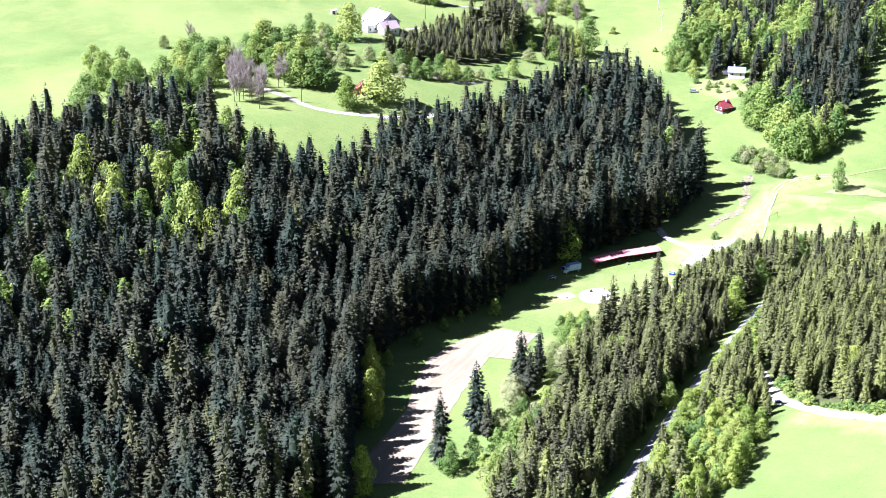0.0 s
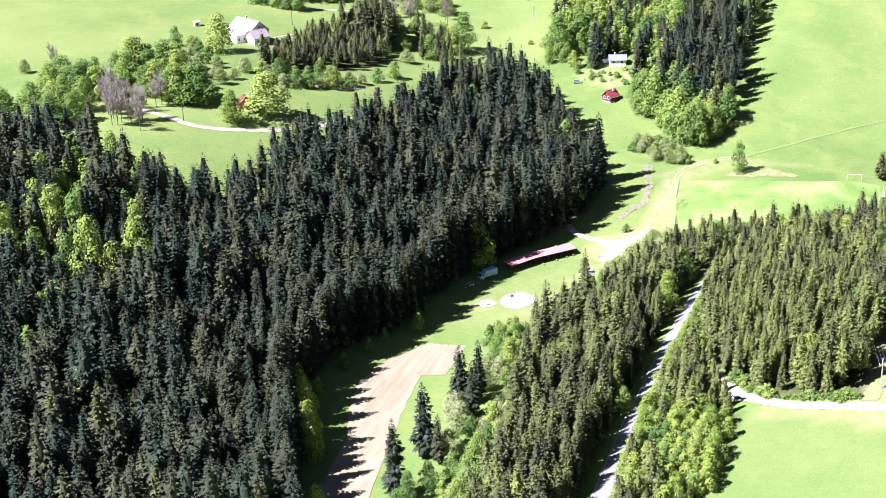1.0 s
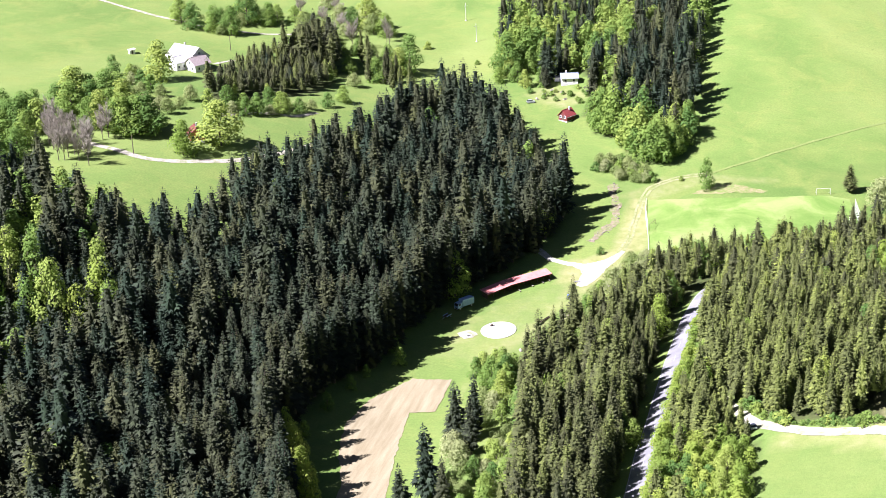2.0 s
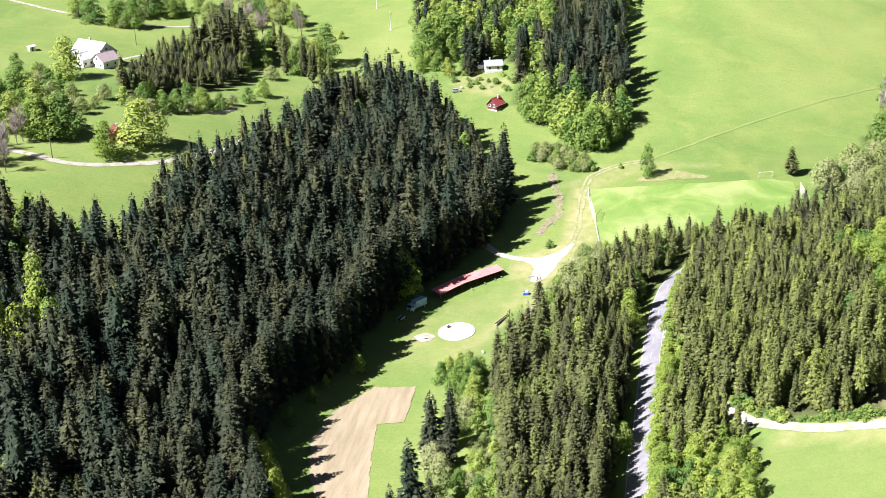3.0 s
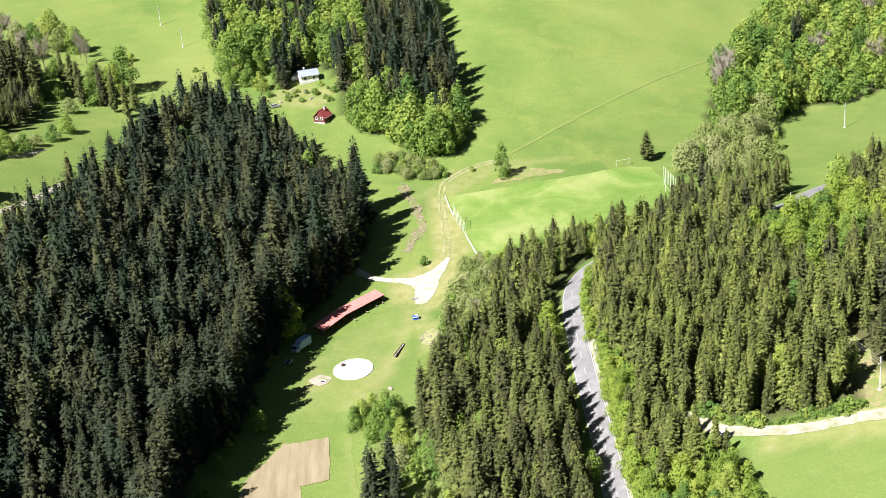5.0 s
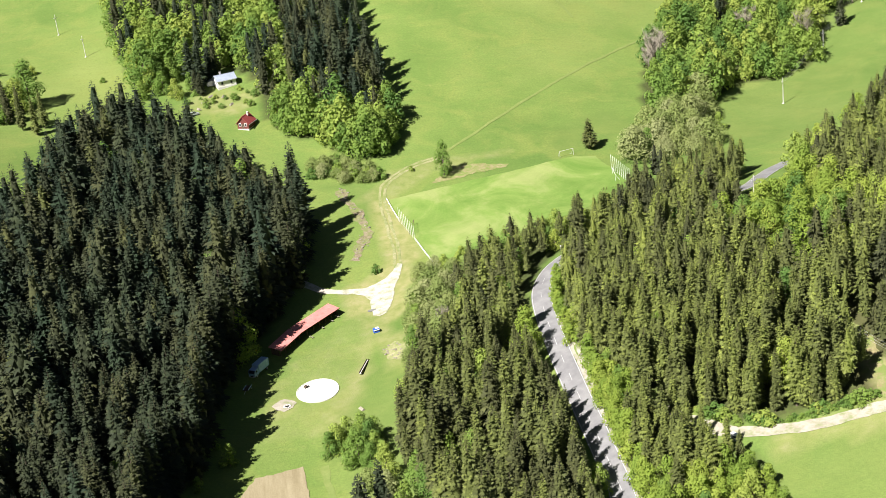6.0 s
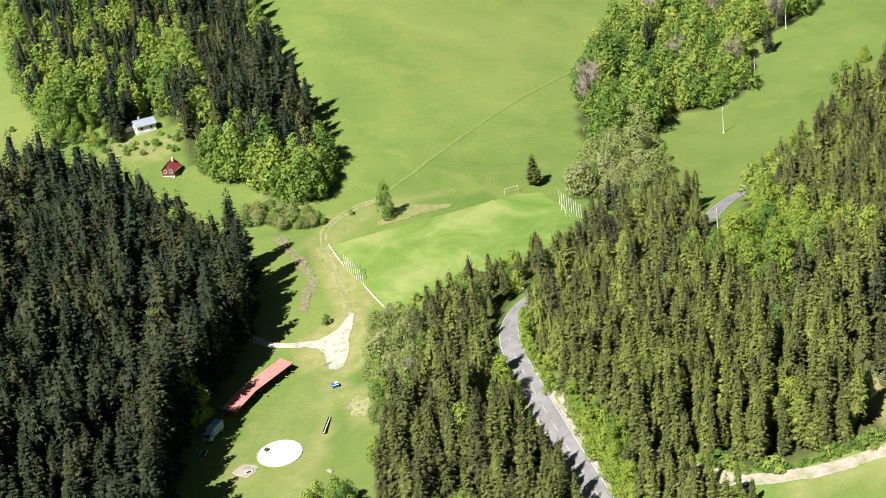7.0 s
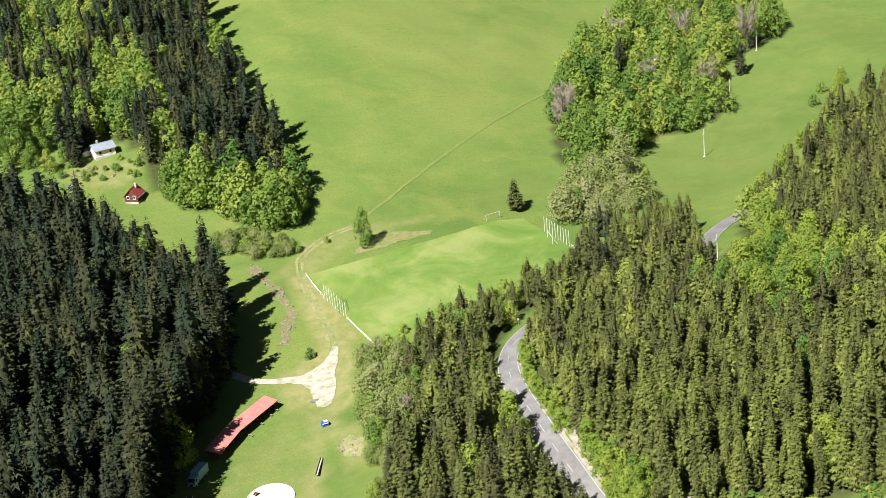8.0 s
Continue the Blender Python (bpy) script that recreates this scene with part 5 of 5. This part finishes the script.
def booth(x, y, turn):
    ob = stand("booth", x, y, turn, "small bright blue booth with a pale lid on the grass", "booth", sink=0.0)
    block("body", (0, 0, 0.6), (1.9, 1.3, 1.2), BLUE_PAINT, ob, bevel=0.05)
    block("counter", (0, -0.75, 0.95), (1.7, 0.35, 0.06), WHITE_PAINT, ob)
    block("hatch", (0, -0.66, 0.7), (0.8, 0.04, 0.5), RUBBER, ob)
    block("lid", (0.3, 0.1, 1.3), (1.0, 0.9, 0.14), WHITE_PAINT, ob)
    return ob


booth(21.5, 21.4, 5)


def log_rail(x, y, turn):
    """A long low beam on short legs."""
    ob = stand("long_trough", x, y, turn, "long dark timber trough on the grass", "trough", sink=0.0)
    for side in (-1, 1):
        block("side", (0, side * 0.32, 0.5), (8.6, 0.08, 0.4), TIMBER, ob)
    block("bottom", (0, 0, 0.33), (8.6, 0.6, 0.06), CONCRETE, ob)
    for dx in (-3.9, -1.95, 0, 1.95, 3.9):
        block("leg", (dx, 0, 0.16), (0.14, 0.8, 0.32), TIMBER, ob)
    return ob


log_rail(15.6, 3.2, 69)


def ring_kerb():
    """The low pale kerb of the sand ring, in short blocks."""
    ob = stand("ring_kerb", 1.4, -3.9, 0, "low pale kerb round the white sand ring", "kerb", sink=0.0)
    for k in range(40):
        a = (k + 0.5) * math.pi / 20
        x, y = 6.0 * math.cos(a), 6.0 * math.sin(a)
        bm = box(bmesh.new(), x, y, land(1.4 + x, -3.9 + y) - land(1.4, -3.9) + 0.12, 0.18, 0.96, 0.3, a, 0.02)
        part("kerb_block", bm, CONCRETE, ob)
    return ob


ring_kerb()


def drum(x, y):
    ob = stand("mounting_block", x, y, 25, "small dark timber mounting block with white side", "steps", sink=-0.1)
    for k in range(3):
        block("step", (0.3 * k, 0, 0.2 + 0.2 * k), (0.4, 1.0, 0.08), TIMBER, ob)
    for side in (-1, 1):
        prism("side", [(-0.2, 0), (0.85, 0), (0.85, 0.66), (0.4, 0.66), (-0.2, 0.2)], side * 0.5 - 0.03, side * 0.5 + 0.03, RUBBER, ob)
    block("back", (0.87, 0, 0.4), (0.05, 1.0, 0.8), WHITE_PAINT, ob)
    return ob


drum(-2.0, -1.0)


def fireplace(x, y):
    ob = stand("fire_ring", x, y, 0, "ring of grey stones round black ashes", "fireplace", sink=-0.05)
    for k in range(11):
        a = k * 2 * math.pi / 11
        block("stone", (0.9 * math.cos(a), 0.9 * math.sin(a), 0.12), (0.4, 0.36, 0.3), CONCRETE, ob, bevel=0.08)
    block("ashes", (0, 0, 0.04), (1.3, 1.3, 0.06), RUBBER, ob)
    return ob


fireplace(-7.6, -9.6)


def stone_shape(seed):
    bm = bmesh.new()
    bmesh.ops.create_icosphere(bm, subdivisions=1, radius=1.0)
    r = random.Random(seed)
    for v in bm.verts:
        v.co *= 0.75 + 0.45 * r.random()
        v.co.z *= 0.6
    me = bpy.data.meshes.new("stone")
    bm.to_mesh(me)
    bm.free()
    me.materials.append(RIVER_STONE)
    return me


STONES = [stone_shape(k) for k in range(4)]
STREAM = smooth_line([(21, 121), (23, 110), (26, 98), (26.3, 88), (23, 78), (20, 70)], 1.0)
for k in range(64):
    p = STREAM[int(rng.integers(len(STREAM)))]
    x, y, s = p.x + 1.1 * rng.normal(), p.y + 0.5 * rng.normal(), 0.16 + 0.36 * rng.random() ** 2
    st = tagged(new("stone", STONES[k % 4]), "pale weathered stone in the dry stream bed", "stone", "stones of the stream bed")
    st.matrix_basis = Matrix.Translation((x, y, land(x, y) + 0.12)) @ Matrix.Rotation(rng.random() * 6, 4, "Z") @ Matrix.Diagonal((s * 1.3, s, s, 1))
for k in range(26):
    a, d = rng.random() * 6.283, 3.2 * math.sqrt(rng.random())
    x, y, s = 25 + d * math.cos(a), 8 + 1.6 * d * math.sin(a), 0.15 + 0.3 * rng.random()
    st = tagged(new("stone", STONES[k % 4]), "pale stone lying on trampled ground", "stone", "stones by the willows")
    st.matrix_basis = Matrix.Translation((x, y, land(x, y) + 0.12)) @ Matrix.Rotation(rng.random() * 6, 4, "Z") @ Matrix.Diagonal((s * 1.3, s, s, 1))


def ball_net(x0, y0, x1, y1, posts, tall, label):
    """A row of tall posts with rails and net cords behind a goal."""
    ob = stand("ball_net", x0, y0, math.degrees(math.atan2(y1 - y0, x1 - x0)), label, "ball net", "ball nets of the pitch", 0.0)
    length = math.hypot(x1 - x0, y1 - y0)
    c, s = (x1 - x0) / length, (y1 - y0) / length
    base = [land(x0 + c * length * k / (posts - 1), y0 + s * length * k / (posts - 1)) - land(x0, y0) for k in range(posts)]
    for k in range(posts):
        u = length * k / (posts - 1)
        p = rod("post", (u, 0, base[k] - 0.3), (u, 0, base[k] + tall), 0.05, WHITE_PAINT, ob, 8)
        block("post_cap", (u, 0, base[k] + tall + 0.03), (0.14, 0.14, 0.06), STEEL, p)
    for k in range(posts - 1):
        a, b = length * k / (posts - 1), length * (k + 1) / (posts - 1)
        for z in np.arange(0.4, tall, 0.8):
            rod("cord", (a, 0, base[k] + z), (b, 0, base[k + 1] + z), 0.012, STEEL, ob, 3)
    return ob


ball_net(38.4, 92, 41.4, 76.5, 9, 5.2, "tall white posts of a ball net behind the goal")
ball_net(117.2, 106, 119.2, 89, 10, 5.4, "tall white posts of a ball net behind the far goal")


def fence(points, label):
    """A low pale rail fence along a line."""
    line = smooth_line(points, 2.5)
    ob = stand("rail_fence", line[0].x, line[0].y, 0, label, "fence", "rails of the pitch", 0.0)
    o = Vector((line[0].x, line[0].y, land(line[0].x, line[0].y)))
    at = [Vector((p.x, p.y, land(p.x, p.y))) - o for p in line]
    for p in at:
        rod("post", p - Vector((0, 0, 0.3)), p + Vector((0, 0, 1.0)), 0.06, WHITE_PAINT, ob, 6)
    for a, b in zip(at, at[1:]):
        for z in (0.95, 0.5):
            rod("rail", a + Vector((0, 0, z)), b + Vector((0, 0, z)), 0.055, WHITE_PAINT, ob, 6)
    return ob


fence([(41.6, 75.5), (44.6, 55.5)], "low white rail fence along the pitch end")
fence([(36.3, 109), (38.2, 93)], "low white rail fence along the pitch end")
fence([(119.4, 88), (120.4, 79.5)], "low white rail fence by the far pitch end")


def goal(x, y, turn, wide, label, material):
    ob = stand("football_goal", x, y, turn, label, "football goal", "football goals", 0.0)
    for side in (-1, 1):
        rod("goal_post", (0, side * wide / 2, -0.1), (0, side * wide / 2, 2.44), 0.05, material, ob)
        rod("back_stay", (-1.6, side * wide / 2, 0.0), (0, side * wide / 2, 2.44), 0.04, material, ob)
    rod("crossbar", (0, -wide / 2, 2.44), (0, wide / 2, 2.44), 0.06, material, ob)
    rod("ground_bar", (-1.6, -wide / 2, 0.05), (-1.6, wide / 2, 0.05), 0.04, material, ob)
    return ob


goal(42.2, 83.5, -10, 7.3, "dark framed football goal before the ball net", TIMBER)
goal(115.8, 97.5, 173, 7.3, "white football goal before the far ball net", WHITE_PAINT)
goal(105, 123, -75, 5.6, "spare pale football goal parked beside the pitch", CONCRETE)


def power_pole(x, y, tall=10.8, turn=40, label="pale concrete power pole with crossarm in the meadow", arm=True, mast=CONCRETE):
    ob = stand("power_pole", x, y, turn, label, "power pole", "power poles", 0.3)
    rod("shaft", (0, 0, 0), (0, 0, tall), 0.19, mast, ob, 8, tip=0.11)
    if mast == CONCRETE:
        block("footing", (0, 0, 0.25), (0.9, 0.9, 0.5), CONCRETE, ob)
    if arm:
        a = block("crossarm", (0, 0, tall - 1.6), (2.2, 0.12, 0.14), STEEL, ob)
        for dx in (-1.0, 0.0, 1.0):
            rod("insulator", (dx, 0, tall - 1.55), (dx, 0, tall - 1.25), 0.06, WHITE_PAINT, a, 6)
    return ob


for x, y, tall in ((199, 152, 10.8), (237, 204, 10), (275, 251, 10), (144, 34, 8.5), (114, 7, 9.5), (122, -49, 9.5), (129.5, -94, 9.0), (-90, 313, 10), (-76, 280, 10)):
    power_pole(x, y, tall)


for x, y, tall in ((-157, 74, 8.5), (-153, 41, 8.0), (-187, 216, 8.0)):
    power_pole(x, y, tall, 40, "grey wooden pole beside the lane", False, BARK)


def wire(a, b, tall_a, tall_b):
    """Three slack wires between two poles."""
    ob = stand("power_line", a[0], a[1], 0, "three thin slack power line wires between poles", "power line", "power lines", 0.0)
    o = Vector((a[0], a[1], land(*a)))
    p, q = Vector((a[0], a[1], land(*a) + tall_a - 1.6)) - o, Vector((b[0], b[1], land(*b) + tall_b - 1.6)) - o
    side = Vector((-(q - p).y, (q - p).x, 0)).normalized()
    for off in (-0.9, 0.0, 0.9):
        pts = [p.lerp(q, k / 8) + side * off + Vector((0, 0, -1.4 * 4 * (k / 8) * (1 - k / 8))) for k in range(9)]
        v, f = stacked([tube(m, n, 0.02, 0.02, 3) for m, n in zip(pts, pts[1:])])
        joined("wire", v, f, STEEL, ob)
    return ob


wire((114, 7), (122, -49), 9.5, 9.5)
wire((122, -49), (129.5, -94), 9.5, 9.0)
wire((199, 152), (237, 204), 10.8, 10)
wire((237, 204), (275, 251), 10, 10)


def signpost(x, y):
    ob = stand("road_sign", x, y, 20, "small road sign on a steel post by the bend", "road sign")
    rod("post", (0, 0, 0), (0, 0, 2.4), 0.04, STEEL, ob, 6)
    block("plate", (0, -0.05, 2.1), (0.6, 0.03, 0.6), WHITE_PAINT, ob)
    return ob


signpost(82, 34.5)


def log_pile(x, y, turn, label):
    ob = stand("log_pile", x, y, turn, label, "log pile", "log piles in the garden", 0.0)
    for k, (dy, dz) in enumerate(((-0.5, 0.2), (0, 0.2), (0.5, 0.2), (-0.25, 0.55), (0.25, 0.55), (0, 0.9))):
        rod("log", (-1.1 + 0.1 * k, 0.7 * dy, 0.7 * dz), (1.1, 0.7 * dy, 0.7 * dz), 0.15, TRACK_GRAVEL, ob, 8)
    return ob


for x, y, turn in ((-22, 210, 30), (-17, 208, 70), (-25, 205, 10), (-14, 200, 50), (-27, 199, 120), (12.4, -18.5, -66)):
    log_pile(x, y, turn, "pile of pale logs lying on the grass")
